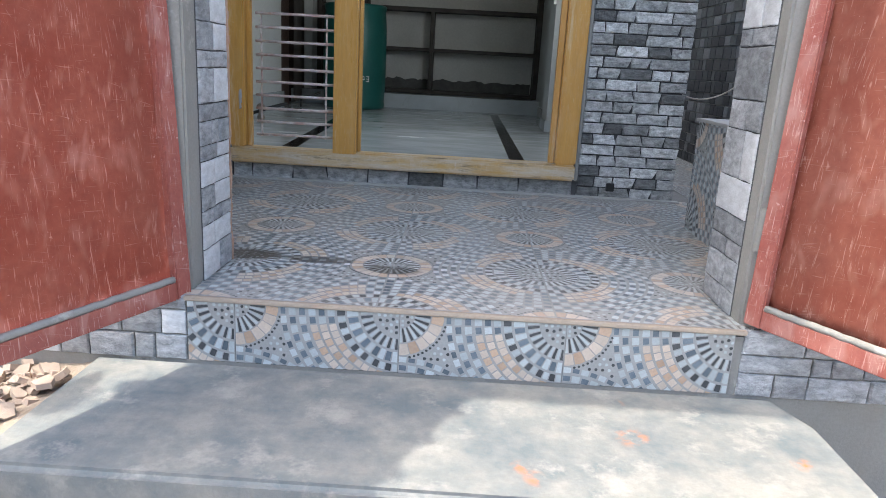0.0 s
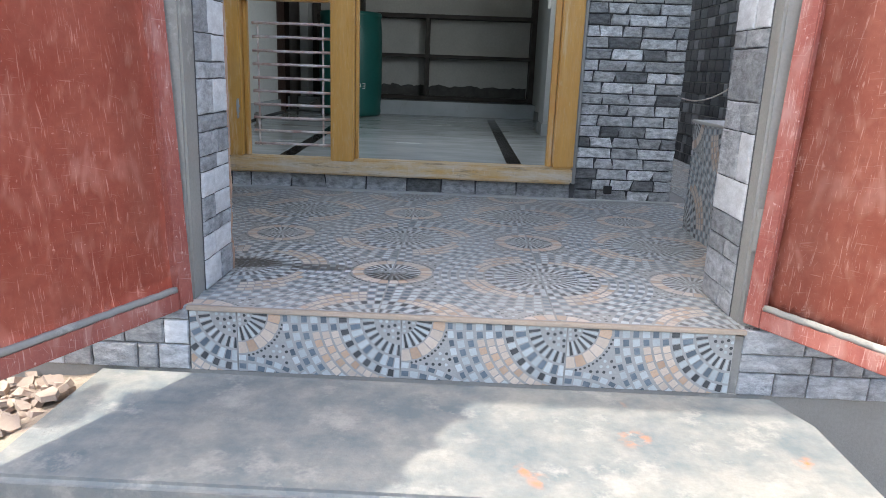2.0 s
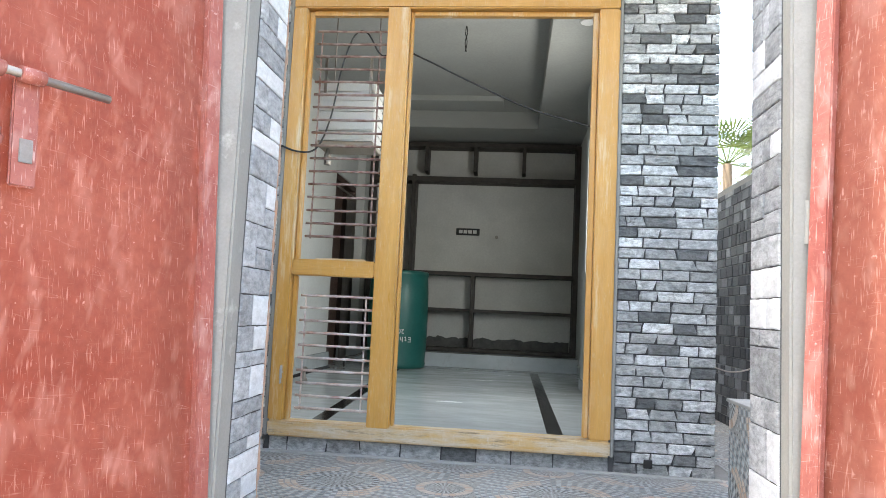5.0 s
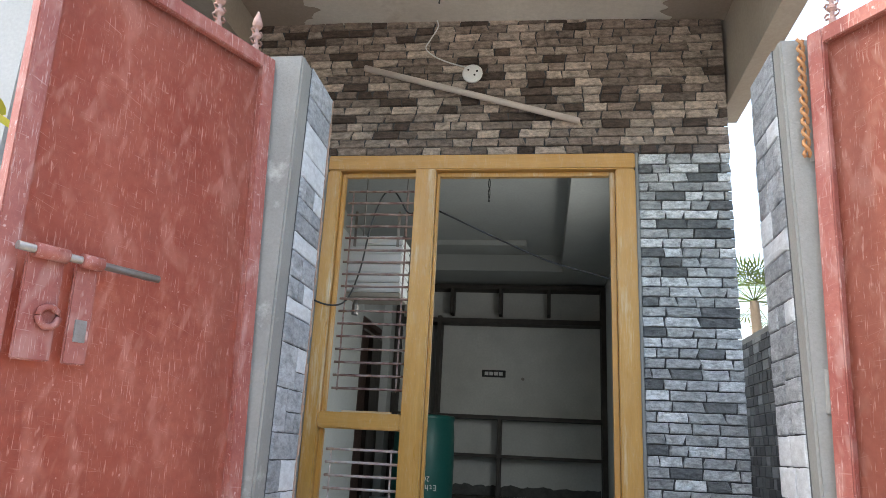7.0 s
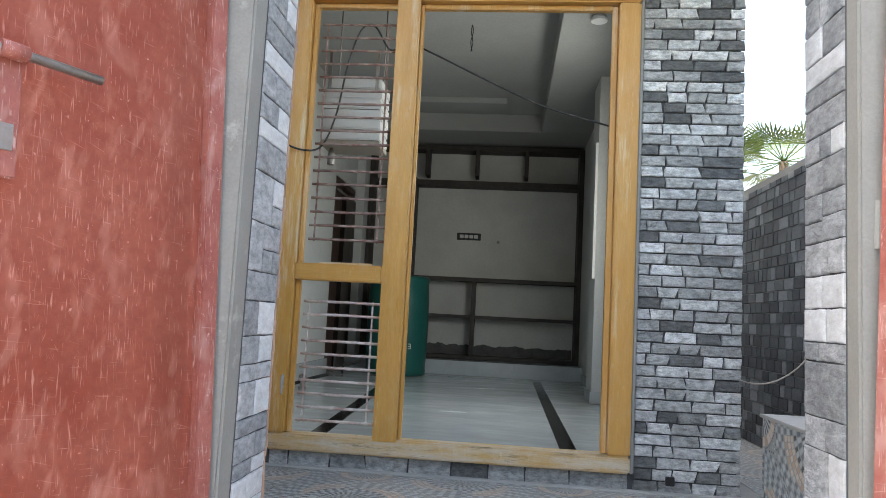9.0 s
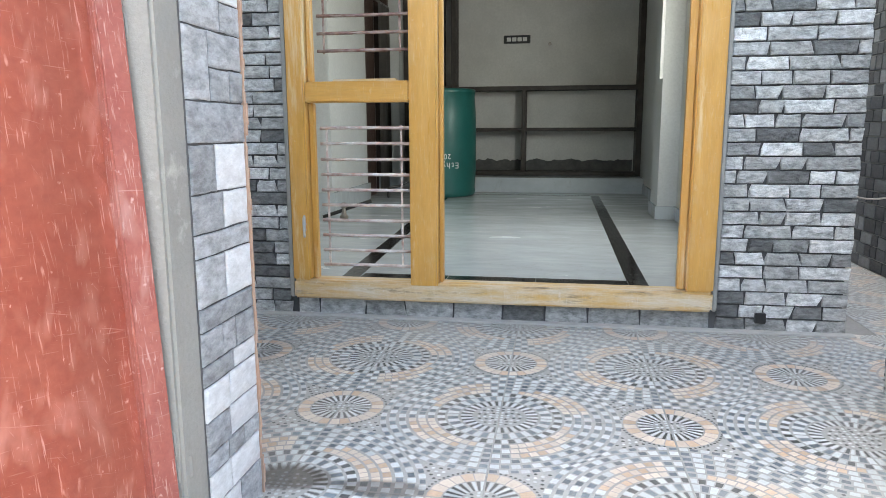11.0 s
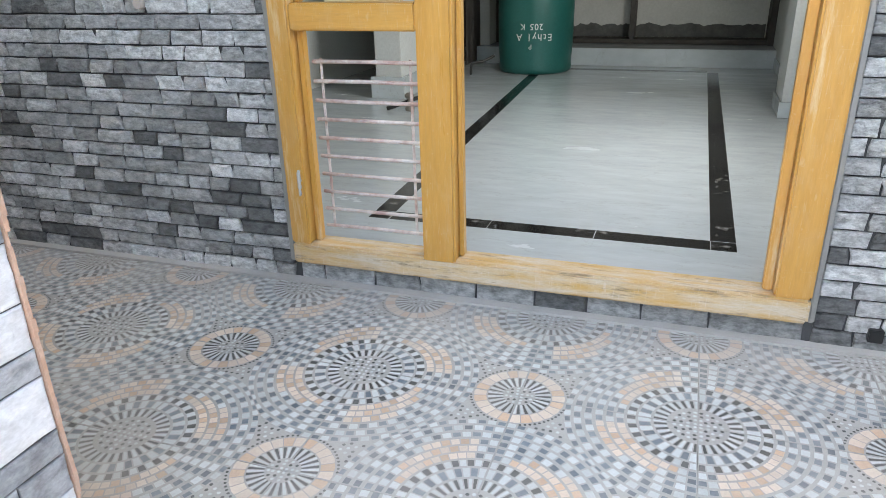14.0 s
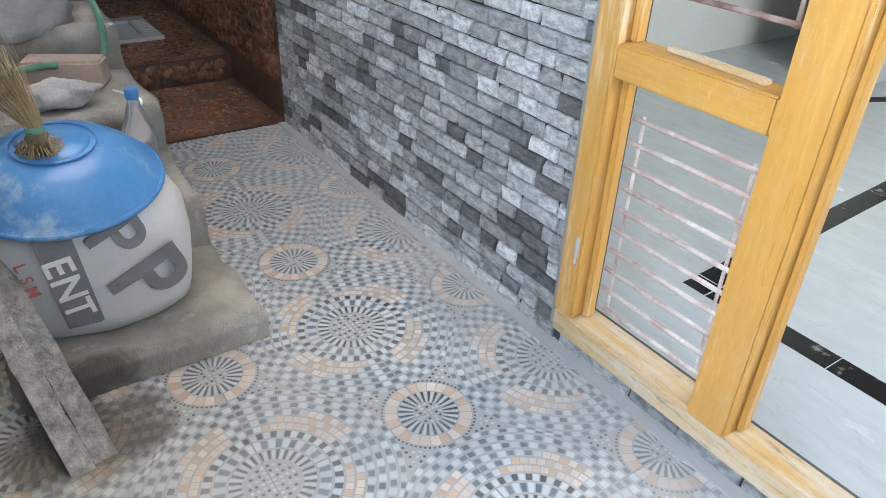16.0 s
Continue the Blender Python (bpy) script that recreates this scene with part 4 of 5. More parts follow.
for k in range(6):
    bm = bmesh.new()
    add_box(bm, (-0.12, -0.02 - 0.01 * (k % 2), 0.13 + k * 0.078), (0.37, 0.30, 0.204 + k * 0.078), 0.008)
    under(part("slat", bm, M_WHITE), loft)
bm = bmesh.new()
add_box(bm, (-0.12, -0.01, 0.09), (0.37, 0.30, 0.126), 0.004)
under(part("underside", bm, M_BEAM), loft)
for x in (-0.06, 0.33):
    bm = bmesh.new()
    add_box(bm, (x - 0.012, -0.045, 0.50), (x + 0.012, -0.032, 0.80), 0.002)
    tube(bm, [(x, 0.20, 0.55), (x, 0.20, 1.866)], 0.006, 8)
    under(part("hanger", bm, M_STEEL), loft)
bm = bmesh.new()
lathe(bm, [(0.0, -0.04), (0.03, -0.04), (0.03, 0.04), (0.012, 0.09)], 16, (-0.05, 0.1), cap=False)
under(part("bulb_holder", bm, M_STEEL), loft)
loft.scale = (0.655, 0.75, 0.712)
fanwire = bmesh.new()
for s in (-1, 1):
    tube(fanwire, curve_points([(-0.378, 5.64, 3.04), (-0.378 + 0.008 * s, 5.64, 2.98), (-0.378 - 0.008 * s, 5.64, 2.90), (-0.378 + 0.005 * s, 5.64, 2.82)]), 0.004, 6)
tagged(part("ceiling_wire", fanwire, M_WIRE), "twisted black wires hanging from the room ceiling", "wire")
rosette = bmesh.new()
lathe(rosette, [(0.0, 2.80), (0.055, 2.80), (0.06, 2.815), (0.045, 2.838)], 24, (0.55, 5.0))
tagged(part("ceiling_lamp", rosette, M_WHITE), "small round unlit white ceiling lamp", "ceiling lamp")

# ---- cables at the doorway ----
cable = bmesh.new()
tube(cable, curve_points([(-1.10, 3.285, 1.47), (-0.97, 3.275, 1.42), (-0.90, 3.36, 1.46), (-0.84, 3.365, 1.62), (-0.80, 3.365, 1.86), (-0.745, 3.365, 2.03), (-0.68, 3.365, 2.045),
                          (-0.60, 3.36, 1.93), (-0.52, 3.425, 1.985), (-0.40, 3.43, 1.94), (-0.15, 3.43, 1.82), (0.12, 3.43, 1.70), (0.36, 3.43, 1.63), (0.46, 3.42, 1.60)]), 0.0045, 8)
tagged(part("black_cable", cable, M_WIRE), "loose black electric cable looped through the grille and across the doorway", "cable")
pipe = bmesh.new()
tube(pipe, [(-0.884, 3.285, 2.744), (0.271, 3.285, 2.404)], 0.017, 12)
tagged(part("conduit_pipe", pipe, M_PIPE), "dusty plastic conduit pipe hanging aslant on the stone wall", "pipe")
jbox = thing("junction_box", (-0.291, 3.30, 2.695), "round white electric box with holes on the stone wall", "junction box")
bm = bmesh.new()
lathe(bm, [(0.0, -0.001), (0.052, 0), (0.055, 0.012), (0.048, 0.018), (0.0, 0.018)], 28, cap=False)
ob = under(part("cover", bm, M_WHITE, None, "", True), jbox)
ob.rotation_euler = (radians(90), 0, 0)
for x, z in ((0.012, -0.012), (-0.022, 0.018), (0.025, 0.01)):
    bm = bmesh.new()
    tube(bm, [(x, -0.019, z), (x, -0.0205, z)], 0.006, 8)
    under(part("hole", bm, M_BLACK), jbox)
wires = bmesh.new()
tube(wires, curve_points([(-0.50, 3.29, 3.03), (-0.49, 3.28, 2.98), (-0.53, 3.28, 2.90), (-0.55, 3.28, 2.85), (-0.50, 3.28, 2.80), (-0.42, 3.28, 2.76), (-0.33, 3.28, 2.73)]), 0.0035, 6)
tagged(part("white_wire", wires, M_WHITE), "thin white wire hanging to the electric box", "wire")
hang = bmesh.new()
tube(hang, curve_points([(-0.42, 2.9, 3.04), (-0.415, 2.9, 2.95), (-0.425, 2.9, 2.86)]), 0.004, 6)
tagged(part("porch_wire", hang, M_WIRE), "black wires hanging from the porch ceiling", "wire")
hose = bmesh.new()
tube(hose, curve_points([(1.03, 3.9, 0.52), (1.15, 3.6, 0.46), (1.30, 3.5, 0.55), (1.45, 3.5, 0.78), (1.56, 3.55, 0.95)]), 0.0035, 8)
tagged(part("grey_wire", hose, M_PIPE), "thin grey wire strung across the side passage", "wire")
drain = bmesh.new()
add_box(drain, (0.694, 3.312, 0.034), (0.731, 3.34, 0.071), 0.002)
tagged(part("drain_outlet", drain, M_BLACK), "small dark square drain hole at the foot of the wall", "drain")
stick = bmesh.new()
add_box(stick, (-0.15, -0.012, 0), (0.10, 0.012, 0.010), 0.002)
ob = tagged(part("wood_offcut", stick, M_SILL), "thin dusty wood offcut lying on the transom", "offcut")
ob.location, ob.rotation_euler = (-0.72, 3.345, 0.9055), (0, 0, radians(-4))

# ---- stairs, sack and clutter ----
stairs = None
for k, (x, z) in enumerate(((-1.50, 0.10), (-1.93, 0.27), (-2.36, 0.44), (-2.80, 0.61), (-3.24, 0.78), (-3.68, 0.95), (-4.12, 1.12))):
    one = bmesh.new()
    add_box(one, (x - 0.46 if k < 6 else -5.2, 1.99, -0.02), (x, 2.615 - 0.01 * (k % 2), z))
    bmesh.ops.subdivide_edges(one, edges=one.edges[:], cuts=20 if k < 3 else 10, use_grid_fill=True)
    for v in one.verts:
        if v.co.z > 0:
            q = v.co + Vector((k * 3.1, 0, 0))
            w_ = Vector((noise.noise(q * 5), noise.noise(q * 6 + Vector((0, 7, 0))), noise.noise(q * 7 + Vector((0, 0, 5)))))
            f_ = Vector((noise.noise(q * 26), noise.noise(q * 28 + Vector((0, 7, 0))), noise.noise(q * 24)))
            top = max(0.0, 1 - (z - v.co.z) / 0.035)
            near = top * max(0.0, 1 - (x - v.co.x) / 0.035)
            side = top * max(0.0, 1 - (2.61 - v.co.y) / 0.05)
            v.co += Vector((w_.x * 0.016 - 0.012 * near + 0.007 * f_.x, w_.y * 0.018 - 0.008 * side + 0.007 * f_.y, w_.z * 0.006 - 0.006 * max(near, side) + 0.004 * f_.z))
    for f_ in one.faces:
        f_.smooth = True
    if stairs is None:
        stairs = tagged(part("stairs", one, M_STEPS), "rough unfinished concrete steps with worn edges", "", "", "structure")
    else:
        under(part("step", one, M_STEPS), stairs)
sack = thing("cement_sack", (-1.805, 2.257, 0.10), "full white woven cement sack with grey print", "sack")
bm = bmesh.new()
bmesh.ops.create_cube(bm, size=1.0)
bmesh.ops.subdivide_edges(bm, edges=bm.edges[:], cuts=9, use_grid_fill=True)
for v in bm.verts:
    p = v.co * 2
    q = Vector((p.x * math.sqrt(1 - p.y * p.y / 2.6), p.y * math.sqrt(1 - p.x * p.x / 2.6), p.z))
    bulge = 1 - (0.16 if p.z > 0 else 0.08) * (p.z ** 2) - 0.30 * max(0.0, p.z - 0.5) + 0.02 * noise.noise(p * 2.2)
    v.co = Vector((q.x * 0.21 * bulge, q.y * 0.255 * bulge, 0.20 + p.z * 0.20 * (1 - 0.10 * (p.x ** 2 + p.y ** 2) / 2) + 0.008 * noise.noise(p * 3)))
lo = min(v.co.z for v in bm.verts)
for v in bm.verts:
    v.co.z -= lo
under(part("bag", bm, M_SACK, None, "", True), sack)
sack.scale = (1.03, 1.0, 1.0)
# lettering and details on the sack
def sack_face(y, z, out=0.0):
    """A point on the bulging front of the sack."""
    return Vector((0.2165 - 3.0 * max(0.0, z - 0.30) ** 2 - 0.9 * abs(z - 0.19) ** 2 - 0.6 * y * y + out, y, z))


bm = bmesh.new()
cols = 10
grid = [[bm.verts.new(sack_face(-0.135 + 0.085 * i / 3 + 0.10 * (0.19 - zz), zz, 0.001)) for i in range(4)] for zz in [0.05 + 0.28 * k / cols for k in range(cols + 1)]]
for k in range(cols):
    for i in range(3):
        bm.faces.new((grid[k][i], grid[k][i + 1], grid[k + 1][i + 1], grid[k + 1][i]))
under(part("print_band", bm, M_PRINT, None, "grey printed band"), sack)
for word, size, y, z, turn, mat in (("P", 0.27, 0.085, 0.145, -68, M_PRINT), ("P", 0.19, 0.03, 0.285, -68, M_PRINT), ("E", 0.095, -0.11, 0.245, -80, M_WHITE), ("N", 0.095, -0.10, 0.18, -80, M_WHITE), ("T", 0.095, -0.09, 0.115, -80, M_WHITE),
                                     ("L", 0.04, -0.185, 0.26, -75, M_PRINTRED), ("S", 0.04, -0.18, 0.225, -75, M_PRINTRED), ("M", 0.04, -0.175, 0.19, -75, M_PRINTRED)):
    c = bpy.data.curves.new("letters", "FONT")
    c.body, c.size, c.align_x, c.align_y, c.extrude, c.offset = word, size, "CENTER", "CENTER", 0.0006, size * 0.018
    tmp = new("letters", c)
    me = bpy.data.meshes.new_from_object(tmp)
    bpy.data.objects.remove(tmp)
    me.transform(Matrix.Rotation(radians(turn), 4, "Z"))
    for v in me.vertices:
        v.co = sack_face(y + v.co.x, z + v.co.y, 0.0025 + v.co.z)
    me.materials.append(mat)
    ob = new("print_letter", me)
    ob.parent = sack
rope = bmesh.new()
for s_ in (0, 3.14):
    tube(rope, [(0.755 + 0.007 * math.cos(s_ + k * 0.9) - 0.00028 * k, 1.672 + 0.007 * math.sin(s_ + k * 0.9), 1.83 - 0.0085 * k) for k in range(40)], 0.0048, 6)
tagged(part("rope", rope, M_ROPE), "short frayed orange rope tied at the pillar top", "rope")

lid = thing("plastic_basin", (-1.812, 2.225, 0.462), "dusty blue plastic basin turned over on the cement sack", "basin")
lid.rotation_euler = (radians(1), radians(9), 0)
bm = bmesh.new()
lathe(bm, [(0.240, 0.0), (0.247, 0.004), (0.247, 0.012), (0.240, 0.016), (0.230, 0.025), (0.20, 0.062), (0.155, 0.096), (0.11, 0.114), (0.085, 0.118)], 56, cap=False)
lathe(bm, [(0.085, 0.118), (0.080, 0.123), (0.0, 0.124)], 56, cap=False)
under(part("bowl", bm, M_BLUE, None, "", True), lid)
bm = bmesh.new()
tube(bm, [(0.243 * math.cos(a * math.pi / 28), 0.243 * math.sin(a * math.pi / 28), 0.007) for a in range(57)], 0.008, 8)
under(part("rim", bm, M_BLUE), lid)
bm = bmesh.new()
tube(bm, [(-0.0 + 0.10 * math.cos(a * math.pi / 16), 0.10 * math.sin(a * math.pi / 16), 0.120) for a in range(33)], 0.003, 6)
under(part("foot_ring", bm, M_BLUE), lid)

broom = thing("straw_broom", (-1.765, 2.19, 0.570), "small dry straw hand broom lying on the blue basin", "broom")
bm = bmesh.new()
for k in range(110):
    a, r = random.uniform(0, 6.283), random.random() ** 0.6
    base = Vector((0.018 * r * math.cos(a), 0.018 * r * math.sin(a), 0.0))
    tip = Vector((-0.10 - 0.07 * r * math.cos(a), -0.05 + 0.07 * r * math.sin(a), 0.20 + random.uniform(-0.04, 0.06)))
    tube(bm, [base, base * 1.2 + Vector((-0.005, 0, 0.07)), tip], [0.0018, 0.0018, 0.0008], 3)
under(part("straw", bm, M_STRAW), broom)
bm = bmesh.new()
for k in range(120):
    a = random.uniform(0, 6.283)
    p = Vector((0.036 * math.cos(a), 0.025 * math.sin(a), 0.01))
    tube(bm, [p * 0.4, p * 1.3 + Vector((0, 0, random.uniform(-0.01, 0.03))), p * random.uniform(1.5, 2.3) + Vector((0, 0, -0.005))], 0.002, 3)
under(part("root_end", bm, M_STRAW), broom)
bm = bmesh.new()
lathe(bm, [(0.021, 0.055), (0.023, 0.062), (0.021, 0.07)], 14)
under(part("binding", bm, M_HOSE), broom)

bottle = thing("plastic_bottle", (-2.06, 2.475, 0.27), "clear plastic water bottle with a blue cap on the step", "bottle")
bm = bmesh.new()
lathe(bm, [(0.030, 0), (0.038, 0.006), (0.038, 0.06), (0.035, 0.07), (0.038, 0.08), (0.038, 0.15), (0.034, 0.17), (0.020, 0.215), (0.013, 0.235), (0.013, 0.25)], 28)
under(part("body", bm, M_PET, None, "", True), bottle)
bm = bmesh.new()
lathe(bm, [(0.016, 0.242), (0.016, 0.262), (0.014, 0.266)], 20)
under(part("cap", bm, M_BLUE), bottle)
bottle.scale = (1.22, 1.22, 1.25)


def brick_thing(place, turn, size, label):
    bm = bmesh.new()
    add_box(bm, (-size[0] / 2, -size[1] / 2, 0), (size[0] / 2, size[1] / 2, size[2]), 0.008)
    for v in bm.verts:
        v.co += Vector((noise.noise(v.co * 30 + Vector(place)), noise.noise(v.co * 33), noise.noise(v.co * 27))) * 0.004
    ob = tagged(part("loose_brick", bm, M_BRICK), label, "brick")
    ob.location, ob.rotation_euler = place, (0, 0, radians(turn))
    return ob


brick_thing((-2.695, 2.385, 0.44), 66, (0.27, 0.11, 0.095), "pale dusty loose brick on the rough steps")
brick_thing((-2.25, 2.42, 0.27), 72, (0.25, 0.12, 0.12), "broken pale brick on the rough steps")
for place, size, seed, label in (((-2.92, 2.27, 0.68), (0.13, 0.21, 0.15), 3, "large rough cement lump on the steps"), ((-2.45, 2.32, 0.483), (0.065, 0.115, 0.05), 8, "smooth pale cement lump on the steps"),
                                 ((-2.15, 2.12, 0.32), (0.09, 0.08, 0.06), 5, "small cement lump beside the sack")):
    bm = bmesh.new()
    lump(bm, (0, 0, 0), size, seed, 0.2, 4, 0, 0.7)
    ob = tagged(part("cement_lump", bm, M_RUBBLE), label, "rubble")
    ob.location = place
hosepipe = bmesh.new()
tube(hosepipe, curve_points([(-3.0, 2.1, 0.66), (-3.05, 2.35, 0.80), (-2.86, 2.50, 0.76), (-2.74, 2.54, 0.63), (-2.70, 2.50, 0.50), (-2.64, 2.30, 0.53), (-2.58, 2.10, 0.52)]), 0.013, 10)
tagged(part("garden_hose", hosepipe, M_HOSE), "faded green hose lying over the rough steps", "hose")

wire_ = bmesh.new()
tube(wire_, curve_points([(-2.52, 2.50, 0.452), (-2.38, 2.56, 0.448), (-2.30, 2.50, 0.43), (-2.22, 2.46, 0.40), (-2.20, 2.38, 0.41), (-2.28, 2.30, 0.41), (-2.34, 2.22, 0.40)]), 0.004, 6)
tagged(part("cable", wire_, M_WHITE), "thin pale cable curled over the broken brick", "cable")

# broken strips of stone tile leaning by the stairs
for place, rot, size in (((-1.485, 2.072, 0.18), (6, 41, 14), (0.58, 0.026, 0.011)), ((-1.475, 2.020, 0.18), (2, 40, 13), (0.60, 0.026, 0.011))):
    bm = bmesh.new()
    n_ = 16
    rims = [[bm.verts.new((-size[0] / 2 + size[0] * k / n_, side * (size[1] + 0.004 * noise.noise(Vector((k * 0.8, side, place[1] * 50)))), zz)) for k in range(n_ + 1)] for side in (-1, 1) for zz in (0, size[2])]
    for a, b in ((0, 1), (1, 3), (3, 2), (2, 0)):
        for k in range(n_):
            bm.faces.new((rims[a][k], rims[a][k + 1], rims[b][k + 1], rims[b][k]))
    for k in (0, n_):
        bm.faces.new((rims[0][k], rims[1][k], rims[3][k], rims[2][k]))
    bmesh.ops.recalc_face_normals(bm, faces=bm.faces[:])
    ob = tagged(part("tile_offcut", bm, M_OFFCUT), "long broken offcut of grey stone look tile leaning on the step", "tile offcut")
    ob.location, ob.rotation_euler = place, tuple(radians(a) for a in rot)

# ---- squat toilet ----
pan = thing("squat_toilet", (-4.48, 2.90, 0.15), "white ceramic squat toilet pan set in brown tile", "toilet")
bm = bmesh.new()
for a, b in (((-0.27, -0.20, 0), (0.27, -0.10, 0.022)), ((-0.27, 0.10, 0), (0.27, 0.20, 0.022)), ((-0.27, -0.099, 0), (-0.17, 0.099, 0.022)), ((0.17, -0.099, 0), (0.27, 0.099, 0.022)), ((-0.168, -0.098, 0), (0.168, 0.098, 0.006))):
    add_box(bm, a, b, 0.004)
under(part("pan", bm, M_CERAMIC), pan)
for s in (-0.15, 0.15):
    for k in range(9):
        bm = bmesh.new()
        add_box(bm, (-0.16 + k * 0.036, s - 0.04, 0.0222), (-0.142 + k * 0.036, s + 0.04, 0.027), 0.002)
        under(part("foot_rib", bm, M_CERAMIC), pan)

# ---- planter box ----
planter = structure("planter_kerb", [((0.90, 1.97, -0.02), (1.575, 2.755, 0.405))], M_CONCRETE, 0.004, "low boxed kerb clad with mosaic tile")
structure("planter_top", [((0.886, 1.97, 0.4055), (1.575, 2.77, 0.417))], M_GROUT, 0.002, "dusty grey tile top of the boxed kerb")

# ---- outside: rubble, palm, trees ----
rub = bmesh.new()
rp = random.Random(31)
for k in range(620):
    x, y = rp.uniform(-1.45, -0.86), rp.uniform(0.9, 1.64)
    r, thick = rp.uniform(0.007, 0.034), rp.uniform(0.003, 0.009)
    turn = Matrix.Translation((x, y, -0.185 + 0.16 * (x + 0.86) + rp.uniform(-0.015, 0.015))) @ Euler((rp.uniform(-0.5, 0.5), rp.uniform(-0.5, 0.5), rp.uniform(0, 6.28))).to_matrix().to_4x4()
    n_, a0 = rp.choice((4, 4, 5, 6)), rp.uniform(0, 6.28)
    ring = [(r * rp.uniform(0.6, 1.2) * math.cos(a0 + 6.283 * i / n_), r * rp.uniform(0.5, 1.0) * math.sin(a0 + 6.283 * i / n_)) for i in range(n_)]
    low = [rub.verts.new(turn @ Vector((p[0] * 1.06, p[1] * 1.06, -thick))) for p in ring]
    top = [rub.verts.new(turn @ Vector((p[0], p[1], thick * rp.uniform(0.6, 1.0)))) for p in ring]
    rub.faces.new(low[::-1])
    rub.faces.new(top)
    for i in range(n_):
        rub.faces.new((low[i], low[(i + 1) % n_], top[(i + 1) % n_], top[i]))
tagged(part("rubble_pile", rub, M_DEBRIS), "broken cement and stone rubble beside the entrance slab", "rubble", "", "stuff")
bm = bmesh.new()
g = [[bm.verts.new((-2.6 + 1.82 * i / 20, 0.6 + 1.09 * k / 14, -0.175 - 0.28 * (1 - i / 20) - 0.05 * abs(noise.noise(Vector((i * 0.5, k * 0.5, 1)))) - (0.25 if k == 0 else 0))) for i in range(21)] for k in range(15)]
for k in range(14):
    for i in range(20):
        bm.faces.new((g[k][i], g[k][i + 1], g[k + 1][i + 1], g[k + 1][i])).smooth = True
tagged(part("earth_bank", bm, M_EARTH), "pale rubble strewn earth bank beside the slab", "", "", "structure")


def tree(place, height, spread, seed, mat, label, leaves=1500):
    t = thing("tree", place, label, "tree")
    rnd = random.Random(seed)
    bm = bmesh.new()
    tube(bm, [(0, 0, -0.3), (0.05, 0.02, height * 0.3), (0.1, -0.03, height * 0.62)], [0.16, 0.12, 0.08], 10)
    ends = []
    for k in range(9):
        a = k * 0.7 + rnd.uniform(0, 0.4)
        e = Vector((spread * 0.7 * math.cos(a), spread * 0.7 * math.sin(a), height * rnd.uniform(0.72, 0.95)))
        tube(bm, [(0.1, -0.03, height * (0.45 + 0.02 * k)), e * 0.6 + Vector((0, 0, height * 0.28)), e], [0.06, 0.04, 0.015], 6)
        ends.append(e)
    under(part("trunk", bm, M_BARK), t)
    bm = bmesh.new()
    for k in range(leaves):
        e = rnd.choice(ends)
        c = e + Vector((rnd.gauss(0, spread * 0.22), rnd.gauss(0, spread * 0.22), rnd.gauss(0, height * 0.07)))
        a, tilt, s = rnd.uniform(0, 6.28), rnd.uniform(-0.8, 0.5), rnd.uniform(0.10, 0.24)
        d = Vector((math.cos(a), math.sin(a), tilt)).normalized()
        w = d.cross(Vector((rnd.uniform(-0.4, 0.4), rnd.uniform(-0.4, 0.4), 1))).normalized() * s * 0.22
        bm.faces.new([bm.verts.new(p) for p in (c, c + d * s * 0.5 + w, c + d * s, c + d * s * 0.5 - w)])
    under(part("crown", bm, mat), t)
    return t


def palm(place, height, seed, label):
    t = thing("palm_tree", place, label, "tree")
    rnd = random.Random(seed)
    bm = bmesh.new()
    tube(bm, [(0, 0, -0.3), (0.1, 0, height * 0.5), (0.05, 0, height)], [0.16, 0.12, 0.10], 10)
    under(part("trunk", bm, M_BARK), t)
    bm = bmesh.new()
    for k in range(26):
        a = k * 2.4
        lift = rnd.uniform(-0.5, 1.2)
        stem = Vector((math.cos(a), math.sin(a), lift)).normalized()
        hub = Vector((0.05, 0, height)) + stem * rnd.uniform(0.5, 0.8)
        tube(bm, [(0.05, 0, height), hub], 0.012, 4)
        side = stem.cross(Vector((0, 0, 1))).normalized()
        up = side.cross(stem)
        for j in range(15):
            b = (j - 7) * 0.2
            d = (stem * math.cos(b) + side * math.sin(b) + up * -0.12 * abs(b)).normalized()
            w = d.cross(up).normalized() * 0.022
            L = 0.55 + 0.1 * math.cos(b)
            bm.faces.new([bm.verts.new(p) for p in (hub, hub + d * L * 0.6 + w, hub + d * L, hub + d * L * 0.6 - w)])
    under(part("crown", bm, M_LEAF), t)
    return t


palm((4.65, 16.0, -0.56), 4.8, 3, "tall fan palm with dusty green fronds behind the compound wall")
palm((5.95, 16.3, -0.56), 5.1, 6, "tall fan palm with dusty green fronds behind the compound wall")
tree((3.3, 15.0, -0.56), 3.4, 1.2, 7, M_LEAF, "leafy green tree behind the compound wall", 1200)
plant = thing("climbing_plant", (-1.42, 1.45, 0.0), "thin plant with bright yellow green leaves beside the gate", "plant")
bm = bmesh.new()
tube(bm, curve_points([(0, 0, -0.4), (0.02, 0.05, 0.5), (-0.02, 0.02, 1.1), (0.0, 0.0, 1.62)]), 0.006, 6)
under(part("stem", bm, M_BARK), plant)
rl = random.Random(4)
